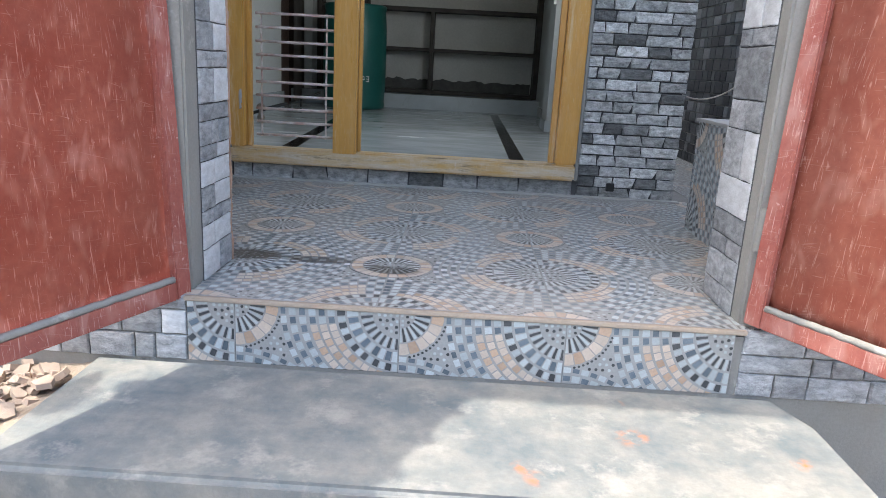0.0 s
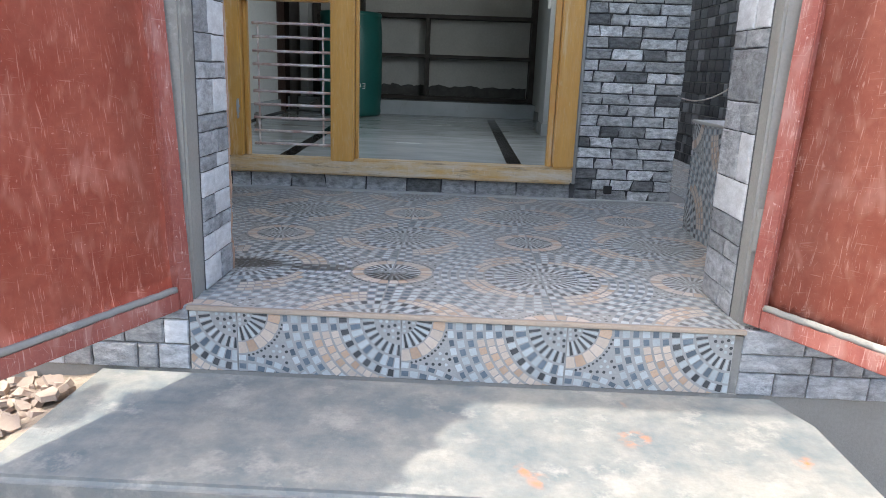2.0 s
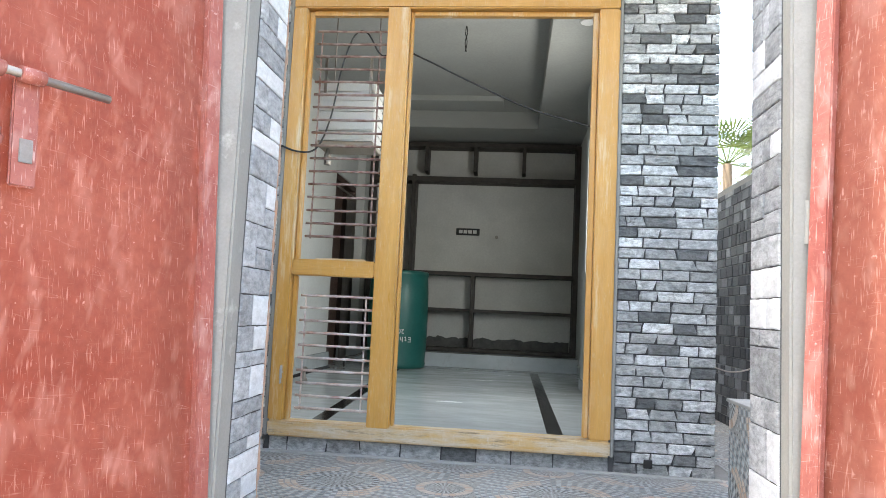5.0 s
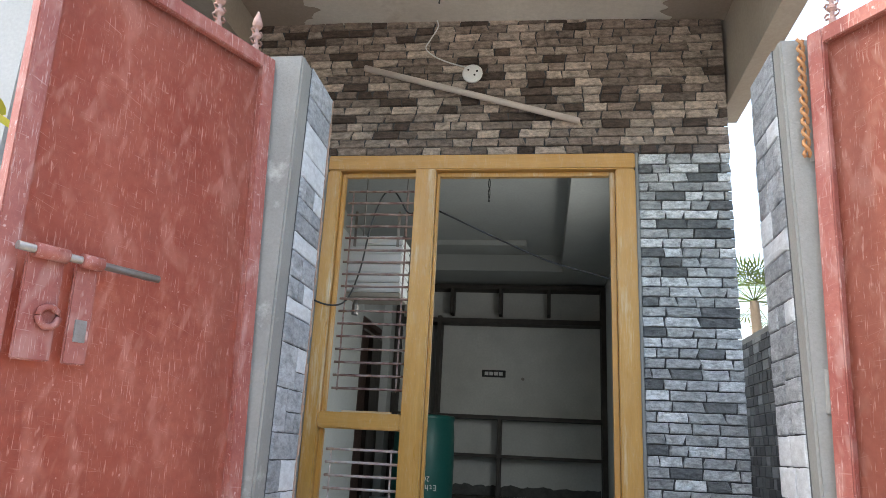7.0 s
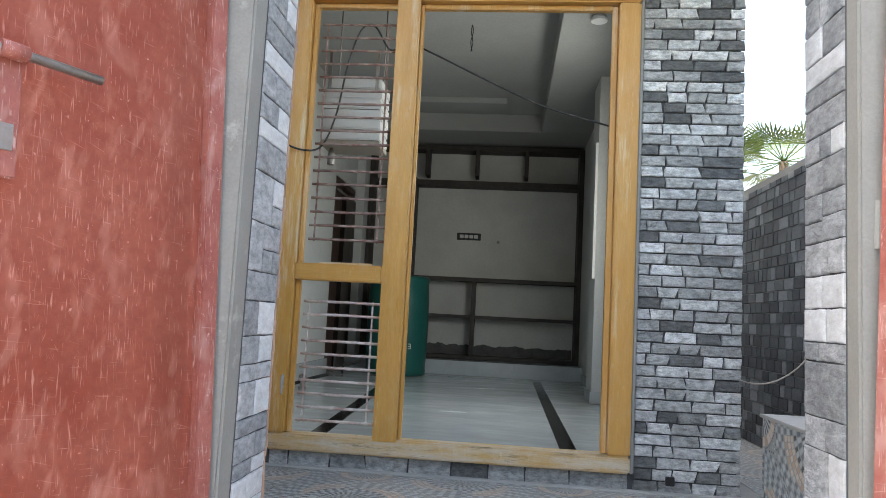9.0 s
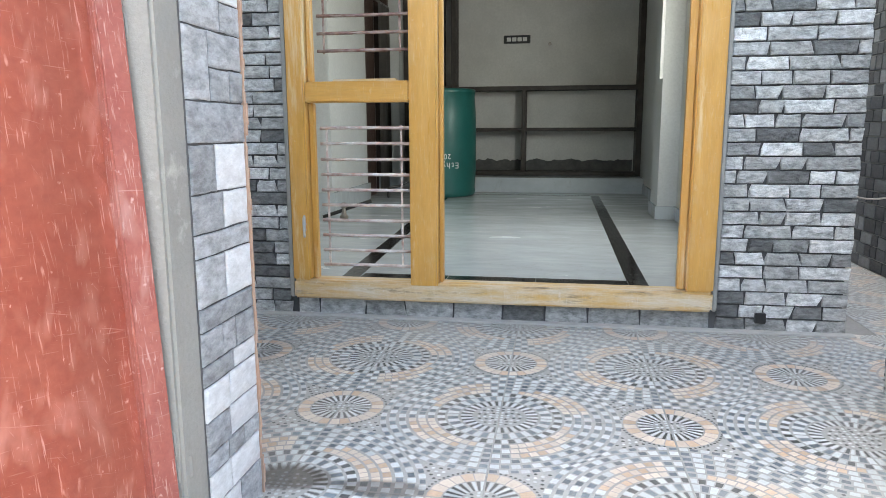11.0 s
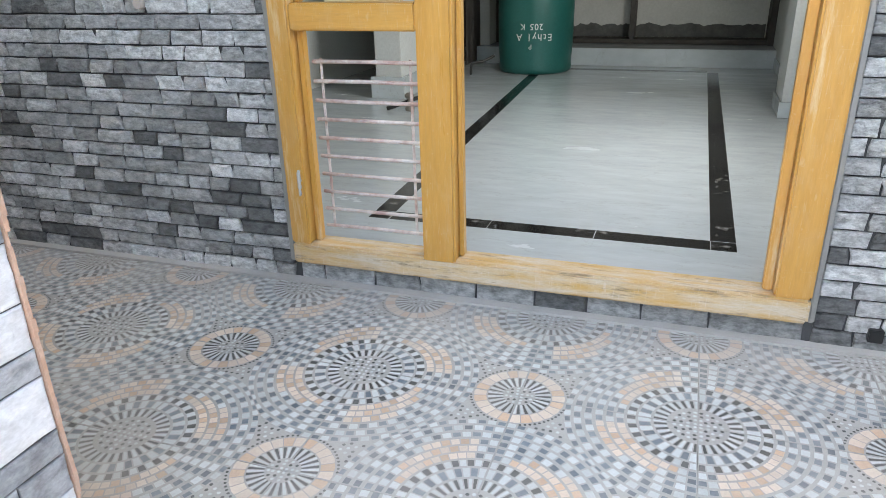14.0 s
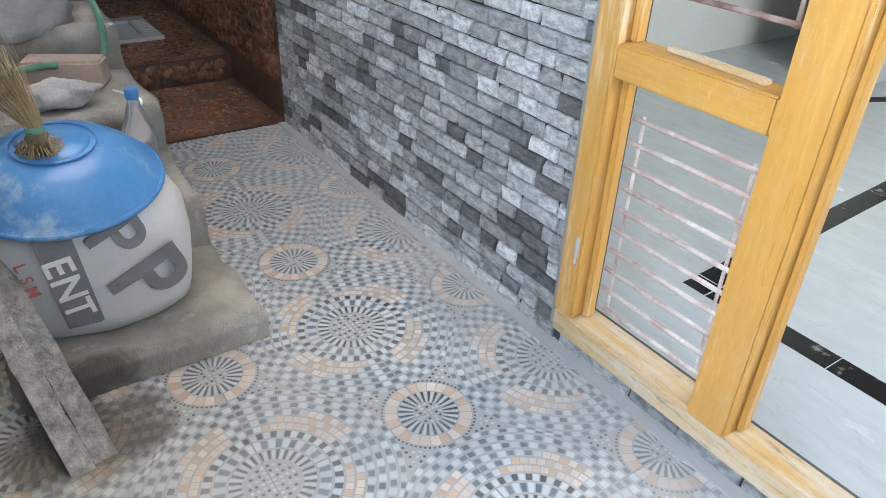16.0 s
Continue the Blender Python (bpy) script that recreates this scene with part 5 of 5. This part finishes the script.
for k in range(16):
    bm = bmesh.new()
    z = 1.2 + 0.45 * rl.random()
    c = Vector((rl.uniform(-0.04, 0.06), rl.uniform(-0.04, 0.04), z))
    a = rl.uniform(0, 6.28)
    d, w = Vector((math.cos(a), math.sin(a), -0.3)), Vector((-math.sin(a), math.cos(a), 0.1))
    pts = [c + d * 0.05 * (1 - math.cos(u)) + w * 0.025 * math.sin(u) for u in [2 * math.pi * j / 10 for j in range(10)]]
    bm.faces.new([bm.verts.new(p) for p in pts])
    under(part("leaf", bm, M_LEAFY), plant)

# ---- neighbours that close the place ----
structure("wall_lane", [((-12, -4.3, -0.6), (12, -4.1, 1.9))], M_PLASTER, label="plain wall across the lane")

# ---- stone cladding ----


def stone_mesh(w, h, d, mats, idx, seed, lean=0.12, rough=1.0, round_=0.0):
    """One split stone: uneven outline, broken front, faces +y towards the wall and -y out."""
    bm = bmesh.new()
    add_stone(bm, 0, 0, w, h, d, random.Random(seed), lean, rough, 0)
    me = bpy.data.meshes.new("stone")
    bm.to_mesh(me)
    bm.free()
    me.materials.append(mats[idx])
    return me


def add_stone(bm, x, z, w, h, d, rnd, lean, rough, mi, m=None):
    j = 0.0012 + rnd.uniform(0, 0.0012)
    t = rnd.uniform(-lean, lean) * h
    u = rnd.uniform(-lean, lean) * h
    g = j + 0.0014
    out = [(g, j), (w * 0.5, j + rnd.uniform(0, 0.002) * rough), (w - g + t, j + rnd.uniform(0, 0.002)), (w - g, h * 0.5), (w - g - t, h - j), (w * 0.45, h - j - rnd.uniform(0, 0.003) * rough),
           (g + u, h - j), (g, h * 0.5)]
    back = [bm.verts.new((x + a, 0, z + b)) for a, b in out]
    inset = 0.0028 if lean > 0.1 else 0.0025
    mid, front = [], []
    for a, b in out:
        cx, cz = w / 2, h / 2
        mid.append(bm.verts.new((x + a, -d * rnd.uniform(0.45, 0.7), z + b)))
        front.append(bm.verts.new((x + a + (inset if a < cx else -inset), -d * (rnd.uniform(0.85, 1.1) if lean > 0.1 else rnd.uniform(0.97, 1.0)), z + b + (inset if b < cz else -inset))))
    c = bm.verts.new((x + w * rnd.uniform(0.35, 0.65), -d * (rnd.uniform(1.0, 1.25) if lean > 0.1 else 1.0), z + h * rnd.uniform(0.4, 0.6)))
    n = len(out)
    for k in range(n):
        q = (k + 1) % n
        for f in ((back[k], back[q], mid[q], mid[k]), (mid[k], mid[q], front[q], front[k]), (front[k], front[q], c)):
            bm.faces.new(f).material_index = mi
    if m is not None:
        for v in back + mid + front + [c]:
            v.co = m @ v.co


def pick(rnd, weights):
    r = rnd.random() * sum(weights)
    for i, w in enumerate(weights):
        r -= w
        if r < 0:
            return i
    return 0


def clad(rects, parent, mats, weights, row, widths, depth, seed, m, near, lean=0.3, label="", row_jit=0.0, high=None, high_mats=None, squares=False):
    """Stones in courses over rectangles (u0, v0, u1, v1) of a wall plane m; near(u, v) tells which become parts of their own."""
    rnd = random.Random(seed)
    cache = {}
    joined = bmesh.new()
    allm = list(mats) + list(high_mats or [])
    count = 0
    for u0, v0, u1, v1 in rects:
        v = v0
        while v < v1 - 0.004:
            h = min(row * (1 + rnd.uniform(-row_jit, row_jit)), v1 - v)
            if v1 - v - h < row * 0.35:
                h = v1 - v
            u = u0
            first = True
            while u < u1 - 0.002:
                w = rnd.choice(widths) * (rnd.uniform(0.4, 1.0) if first else 1.0)
                first = False
                if u1 - (u + w) < widths[0] * 0.45:
                    w = u1 - u
                w = min(w, u1 - u)
                idx = pick(rnd, weights)
                if high and v > high:
                    idx += len(mats)
                d = depth * rnd.uniform(0.75, 1.25)
                ends = u <= u0 or u + w >= u1 - 0.001
                if near(u, v) and count < 295:
                    key = (round(w, 3), round(h, 3), idx, rnd.randrange(4), ends)
                    if key not in cache:
                        cache[key] = stone_mesh(w, h, depth, allm, idx, len(cache) + seed, lean * (0.4 if ends else 1))
                    ob = new("stone", cache[key])
                    ob.parent = parent
                    ob.matrix_basis = m @ Matrix.Translation((u, 0, v))
                    count += 1
                else:
                    add_stone(joined, u, v, w, h, d, rnd, lean * (0.4 if ends else 1), 1.0, idx, m)
                u += w
            v += h
    if joined.verts:
        me = bpy.data.meshes.new("stone_cladding")
        joined.normal_update()
        joined.to_mesh(me)
        for mm in allm:
            me.materials.append(mm)
        ob = new("stone_cladding", me)
        ob.parent = parent
        tagged(ob, label, "", "", "stuff")
    joined.free()


FRONT = Matrix.Translation((0, WALL_Y + 0.0155, 0))
wall_front = bpy.data.objects["wall_front"]
clad([(FR + 0.018, 0.0, 1.006, 2.2395), (-3.04, 0.0, FL - 0.022, 2.2395), (-3.04, 2.24, 1.010, 3.10)], wall_front, M_STONES, (34, 32, 19, 15), 0.0485,
     (0.085, 0.10, 0.12, 0.14, 0.16), 0.0115, 5, FRONT, lambda u, v: v < 1.05, 0.22, "grey split stone wall cladding", high=2.2396, high_mats=M_STONES_BROWN)


def ashlar(rect, parent, mats, weights, depth, seed, m):
    """Uneven blocks of many sizes, fitted together with thin dark wavering joints."""
    rnd = random.Random(seed)
    bed = bmesh.new()
    add_box(bed, (rect[0], -0.002, rect[1]), (rect[2], 0.001, rect[3]))
    joint = part("joint_bed", bed, M_JOINT, None, "dark mortar between the stone tiles")
    joint.parent, joint.matrix_basis = parent, m
    todo, blocks = [rect], []
    while todo:
        u0, v0, u1, v1 = todo.pop()
        w, h = u1 - u0, v1 - v0
        c = rnd.uniform(0.36, 0.64)
        if h > 0.145 or (h > 0.095 and rnd.random() < 0.45):
            todo += [(u0, v0, u1, v0 + h * c), (u0, v0 + h * c, u1, v1)]
        elif w > 0.22 or (w > 0.12 and w > 1.25 * h and rnd.random() < 0.62):
            todo += [(u0, v0, u0 + w * c, v1), (u0 + w * c, v0, u1, v1)]
        else:
            blocks.append((u0, v0, u1, v1))
    for u0, v0, u1, v1 in blocks:
        w, h, j = u1 - u0, v1 - v0, 0.0010
        bm = bmesh.new()
        outline = []
        for (ax, az), (bx, bz) in (((0, 0), (1, 0)), ((1, 0), (1, 1)), ((1, 1), (0, 1)), ((0, 1), (0, 0))):
            for k in range(4):
                f = k / 4
                off = rnd.uniform(-0.0004, 0.0018)
                px, pz = ax + (bx - ax) * f, az + (bz - az) * f
                outline.append((j + px * (w - 2 * j) + (off if bx == ax and ax == 0 else -off if bx == ax else 0),
                                j + pz * (h - 2 * j) + (off if bz == az and az == 0 else -off if bz == az else 0)))
        out_by = depth * rnd.uniform(0.85, 1.25)
        rings = []
        for inset, d in ((0.0, 0.0), (0.0, -out_by * 0.72), (0.0030, -out_by), (0.016, -out_by - 0.0012)):
            k = max(0.3, 1 - 2 * inset / min(w, h))
            rings.append([bm.verts.new((w / 2 + (a - w / 2) * k, d + rnd.uniform(-0.0006, 0.0006) * (inset > 0), h / 2 + (b - h / 2) * k)) for a, b in outline])
        for p, q in zip(rings, rings[1:]):
            for k in range(16):
                bm.faces.new((p[k], p[(k + 1) % 16], q[(k + 1) % 16], q[k]))
        bm.faces.new(rings[-1])
        ob = part("stone", bm, mats[pick(rnd, weights)])
        ob.parent, ob.matrix_basis = parent, m @ Matrix.Translation((u0, 0, v0))


FACE_W = Matrix(((0, -1, 0, -0.5995), (1, 0, 0, 0), (0, 0, 1, 0), (0, 0, 0, 1)))
clad([(FL, 0.0, FR, FB - 0.004)], bpy.data.objects["frame_joint"], M_STONES, (8, 40, 48, 4), 0.069, (0.13, 0.16, 0.19), 0.009, 6, FRONT, lambda u, v: True, 0.10)
FACE_E = Matrix(((0, 1, 0, 0.7085), (-1, 0, 0, 0), (0, 0, 1, 0), (0, 0, 0, 1)))
LANE = Matrix.Translation((0, 1.662, 0))
for name, m, rect, seed in (("gate_pillar_west", FACE_W, (1.762, 0.0, 1.965, 1.840), 11), ("gate_pillar_east", FACE_E, (-1.942, 0.0, -1.742, 1.840), 12)):
    ashlar(rect, bpy.data.objects[name], M_ASHLAR, (44, 32, 24), 0.0065, seed, m)
for rect, seed in (((-1.62, -0.168, -0.602, 0.0), 14), ((0.712, -0.168, 2.4, 0.0), 15)):
    ashlar(rect, bpy.data.objects["compound_wall_front"], M_ASHLAR, (48, 34, 18), 0.012, seed, LANE)
for name, m in (("tile_edge", Matrix.Translation((-0.600, 1.966, 0.0))),):
    bm = bmesh.new()
    for k in range(92):
        z = 1.840 * k / 92
        e = 0.010 * noise.noise(Vector((k * 0.31, 0, 0))) + 0.006 * noise.noise(Vector((k * 1.3, 3, 0)))
        add_box(bm, (0, 0, z), (0.0085 + 0.5 * e, 0.006 + 0.3 * e, z + 1.840 / 92), 0)
    ob = under(part("tile_edge", bm, M_TERRA, None, "raw terracotta tile edge"), bpy.data.objects["gate_pillar_west"])
    ob.matrix_basis = m
EASTW = Matrix(((0, 1, 0, 1.580), (-1, 0, 0, 0), (0, 0, 1, 0), (0, 0, 0, 1)))
clad([(-8.8, 0.0, -2.78, 1.62)], bpy.data.objects["wall_east"], M_DARKSTONES, (40, 40, 20), 0.070, (0.07, 0.10, 0.14), 0.008, 21, EASTW, lambda u, v: u > -5.2 and v < 1.3, 0.05, "dark slate look stone cladding", 0.15)
bpy.data.objects["wall_east"].data.materials[0] = M_CONCRETE

# ---- brown pebble tiles in the toilet ----
rb = random.Random(9)
peb = bmesh.new()


def pebble(bm, m, r, flat=0.25):
    k = 7
    a0 = rb.uniform(0, 6.28)
    base = [bm.verts.new(m @ Vector((r * math.cos(a0 + 6.283 * i / k) * rb.uniform(0.85, 1.1), r * math.sin(a0 + 6.283 * i / k) * rb.uniform(0.7, 0.95), 0))) for i in range(k)]
    top = [bm.verts.new(m @ Vector((0.7 * r * math.cos(a0 + 6.283 * i / k), 0.6 * r * math.sin(a0 + 6.283 * i / k), r * flat))) for i in range(k)]
    for i in range(k):
        bm.faces.new((base[i], base[(i + 1) % k], top[(i + 1) % k], top[i])).smooth = True
    bm.faces.new(top).smooth = True


NORTHT = Matrix.Translation((0, WALL_Y + 0.012, 0)) @ Matrix.Rotation(radians(90), 4, "X")
WESTT = Matrix.Translation((-5.25, 0, 0)) @ Matrix.Rotation(radians(90), 4, "Y")
for k in range(3600):
    r = rb.uniform(0.010, 0.032)
    pebble(peb, NORTHT @ Matrix.Translation((rb.uniform(-5.2, -3.08), rb.uniform(0.2, 1.6), 0)), r)
for k in range(400):
    pebble(peb, WESTT @ Matrix.Translation((-rb.uniform(0.18, 1.4), rb.uniform(2.0, 3.3), 0)), rb.uniform(0.012, 0.034))
for k in range(2200):
    x = rb.uniform(-5.2, -3.08)
    pebble(peb, Matrix.Translation((x, rb.uniform(2.66, 3.30), 0.15 if x < -3.80 else 0.006)), rb.uniform(0.008, 0.024), 0.10)
for k in range(110):
    pebble(peb, Matrix.Translation((-3.78, 0, 0)) @ Matrix.Rotation(radians(90), 4, "Y") @ Matrix.Translation((-rb.uniform(0.04, 0.12), rb.uniform(2.66, 3.3), 0)), rb.uniform(0.015, 0.03))
tagged(part("pebble_relief", peb, M_BROWN), "brown glossy pebble relief of the toilet tiles", "", "", "stuff")

# ---- mosaic tiles ----
TILE = 0.423


def mosaic(bm, size, big_a=True):
    """The tesserae of one printed relief tile of unit side: large rosettes on two opposite corners, small ones on the others."""
    raise_ = 0.0016
    half = [0]
    def quad(pts, mi):
        cut = []
        for x, y in pts:
            over = (x + y - 0.996) if half[0] == 1 else (1.004 - x - y) if half[0] == 2 else 0
            if over > 0:
                x, y = (x - over / 2, y - over / 2) if half[0] == 1 else (x + over / 2, y + over / 2)
            cut.append((x, y))
        vs = [bm.verts.new((max(0.006, min(0.994, x)) * size, max(0.006, min(0.994, y)) * size, raise_)) for x, y in cut]
        try:
            bm.faces.new(vs).material_index = mi
        except ValueError:
            pass
    def dot(x, y, r, mi):
        if 0.012 < x < 0.988 and 0.012 < y < 0.988:
            quad([(x + r * math.cos(a * math.pi / 3), y + r * math.sin(a * math.pi / 3)) for a in range(6)], mi)
    bigs = ((0, 0, 0), (1, 1, 180))
    smalls = ((1, 0, 90), (0, 1, 270))
    def dsm(x, y):
        return min(math.hypot(x - a, y - b) for a, b, _ in smalls)
    for cx, cy, a0 in bigs:
        half[0] = 1 if a0 == 0 else 2
        def P(r, a):
            t = math.radians(a0 + a)
            return cx + r * math.cos(t), cy + r * math.sin(t)
        def ring(r0, r1, n, gap, kind):
            for k in range(n):
                da = 90 / n
                s, e = k * da + gap * 0.5, (k + 1) * da - gap * 0.5
                mx, my = P((r0 + r1) / 2, (s + e) / 2)
                if mx + my > 1.0 and a0 == 0 or mx + my < 1.0 and a0 == 180 or dsm(mx, my) < 0.288:
                    continue
                mi, thin = kind(k, (s + e) / 2), 0.0
                if mi == 2:
                    thin = 0.004
                quad([P(r0 + thin, s + 60 * thin), P(r1 - thin, s + 60 * thin), P(r1 - thin, e - 60 * thin), P(r0 + thin, e - 60 * thin)], mi)
        ring(0.165, 0.235, 14, 1.9, lambda k, a: 3 if k % 2 else 1)
        ring(0.250, 0.318, 11, 1.3, lambda k, a: 2 if k % 2 else 1)
        ring(0.332, 0.378, 14, 1.1, lambda k, a: 1 if k % 2 else 3)
        for q, (r0, r1, cells, a_lo, a_hi) in enumerate(((0.394, 0.437, 14, 12, 80), (0.451, 0.494, 15, 12, 66), (0.509, 0.552, 16, 12, 44), (0.570, 0.612, 17, 0, 0), (0.630, 0.672, 18, 0, 0), (0.688, 0.724, 20, 0, 0))):
            ring(r0, r1, cells, 0.8, lambda k, a: (5 if (k + q) % 2 and (k * 7 + q) % 3 else 4) if a_lo < a < a_hi else (2 if (k + q) % 2 else 1))
        for r, n in ((0.02, 1), (0.055, 3), (0.09, 4), (0.125, 6)):
            for k in range(n):
                x, y = P(r, 90 * (k + 0.5) / n)
                dot(x, y, 0.011, 3 if k % 2 else 1)
    half[0] = 0
    for cx, cy, a0 in smalls:
        def P(r, a):
            t = math.radians(a0 + a)
            return cx + r * math.cos(t), cy + r * math.sin(t)
        for r, n in ((0.02, 1), (0.05, 2), (0.075, 3)):
            for k in range(n):
                x, y = P(r, 90 * (k + 0.5) / n)
                dot(x, y, 0.010, 3 if k % 2 else 1)
        for k in range(12):
            s, e = k * 7.5 + 1, (k + 1) * 7.5 - 1
            quad([P(0.095, s), P(0.185, s), P(0.185, e), P(0.095, e)], 3 if k % 2 else 1)
        for k in range(6):
            s, e = k * 15 + 0.7, (k + 1) * 15 - 0.7
            quad([P(0.195, s), P(0.265, s + 0), P(0.268, (s + e) / 2), P(0.265, e), P(0.195, e)], 5 if k % 4 == 1 else 4)
        for k in range(16):
            x, y = P(0.284, 90 * (k + 0.5) / 16)
            if min(math.hypot(x - bx, y - by) for bx, by, _ in bigs) > 0.725:
                dot(x, y, 0.0085, 3)
    for i in range(27):
        for k in range(27):
            x, y = (i + 0.5 * (k % 2)) * 0.040, k * 0.036
            edge = min(math.hypot(x - bx, y - by) for bx, by, _ in bigs)
            if edge > 0.737 and dsm(x, y) > 0.312:
                dot(x, y, 0.0105, 3 if edge < 0.762 else 1)
    base = [bm.verts.new((x * size, y * size, 0)) for x, y in ((0.0012, 0.0012), (0.9988, 0.0012), (0.9988, 0.9988), (0.0012, 0.9988))]
    low = [bm.verts.new((v.co.x, v.co.y, -0.006)) for v in base]
    bm.faces.new(base).material_index = 0
    for k in range(4):
        bm.faces.new((low[k], low[(k + 1) % 4], base[(k + 1) % 4], base[k])).material_index = 0


def mosaic_mesh(size, x1=1.0, y1=1.0, x0=0.0, y0=0.0, mats=MOSAIC):
    bm = bmesh.new()
    mosaic(bm, size)
    for lim, axis, sign in ((x1, 0, 1), (y1, 1, 1), (x0, 0, -1), (y0, 1, -1)):
        if (sign == 1 and lim < 1) or (sign == -1 and lim > 0):
            co, no = [0, 0, 0], [0, 0, 0]
            co[axis], no[axis] = lim * size, sign
            bmesh.ops.bisect_plane(bm, geom=bm.verts[:] + bm.edges[:] + bm.faces[:], plane_co=co, plane_no=no, clear_outer=True)
    bm.normal_update()
    me = bpy.data.meshes.new("tile")
    bm.to_mesh(me)
    bm.free()
    for mm in mats:
        me.materials.append(mm)
    return me


porch = bpy.data.objects["porch_base"]
cache = {}
TOP = -0.0016


def lay(gx, gy):
    """The tile whose low corner is at the lattice point (gx, gy); cut at the porch's edges."""
    ox, oy = -0.150 + gx * TILE, 2.425 + gy * TILE
    lim = [max(0.0, (-3.04 - ox) / TILE), max(0.0, (1.655 - oy) / TILE), min(1.0, (1.575 - ox) / TILE), min(1.0, ((WALL_Y + 0.018 if ox + TILE < 1.02 or (ox < 1.0 and oy < WALL_Y) else 6.2) - oy) / TILE)]
    if oy > WALL_Y:
        lim[0] = max(0.0, (1.02 - ox) / TILE)
    if lim[0] > 0.98 or lim[1] > 0.98 or lim[2] < 0.02 or lim[3] < 0.02:
        return
    flip = (gx + gy) % 2
    if flip:
        lim = [lim[1], 1 - lim[2], lim[3], 1 - lim[0]]
    key = tuple(round(v, 3) for v in lim)
    if key not in cache:
        cache[key] = mosaic_mesh(TILE, key[2], key[3], key[0], key[1])
    ob = new("tile", cache[key])
    ob.parent = porch
    ob.matrix_basis = Matrix.Translation((ox + (TILE if flip else 0), oy, TOP)) @ Matrix.Rotation(radians(90 if flip else 0), 4, "Z")


for gx in range(-8, 5):
    for gy in range(-3, 4):
        lay(gx, gy)
for gx in (2, 3, 4):
    for gy in range(4, 9):
        lay(gx, gy)
# riser: strips of the same tile stood on edge
RT = 0.392
cuts = {}
for k in range(-2, 3):
    x0 = -0.093 + (k - 1) * RT
    a, b = max(0.0, (-0.598 - x0) / RT), min(1.0, (0.708 - x0) / RT)
    if b - a < 0.02:
        continue
    key = (round(a, 3), round(b, 3))
    if key not in cuts:
        cuts[key] = mosaic_mesh(RT, b, 1.0, a, 0.615, CLEAN)
    ob = new("riser_tile", cuts[key])
    ob.parent = porch
    ob.matrix_basis = Matrix.Translation((x0, 1.650, -0.0125 - RT)) @ Matrix.Rotation(radians(90), 4, "X")
nose = bmesh.new()
add_box(nose, (-0.604, 1.642, -0.012), (0.714, 1.655, -0.001), 0.002)
under(part("nosing", nose, M_NOSE, None, "pale chipped edge of the cut floor tiles"), porch)
fil = bmesh.new()
add_box(fil, (-0.604, 1.651, -0.56), (0.714, 1.6575, -0.165), 0)
under(part("mortar_bed", fil, M_CONCRETE), porch)
# kerb sides
side = mosaic_mesh(TILE, 1.0, 0.965, mats=CLEAN)
for k, y in enumerate((2.765, 2.340)):
    ob = new("tile", side if k == 0 else mosaic_mesh(TILE, 0.86, 0.965, mats=CLEAN))
    ob.parent = planter
    ob.matrix_basis = Matrix(((0, 0, -1, 0.896), (-1, 0, 0, y), (0, 1, 0, -0.002), (0, 0, 0, 1)))
for k in range(2):
    ob = new("tile", side if k == 0 else mosaic_mesh(TILE, 0.58, 0.965, mats=CLEAN))
    ob.parent = planter
    ob.matrix_basis = Matrix(((-1, 0, 0, 1.325 if k == 0 else 1.575), (0, 0, 1, 2.759), (0, 1, 0, -0.002), (0, 0, 0, 1)))
mortar = bmesh.new()
add_box(mortar, (-3.04, WALL_Y - 0.035, -0.002), (1.03, WALL_Y + 0.01, 0.006), 0.003)
tagged(part("mortar_fillet", mortar, M_GROUT), "thin grey cement smear along the foot of the wall", "", "", "structure")
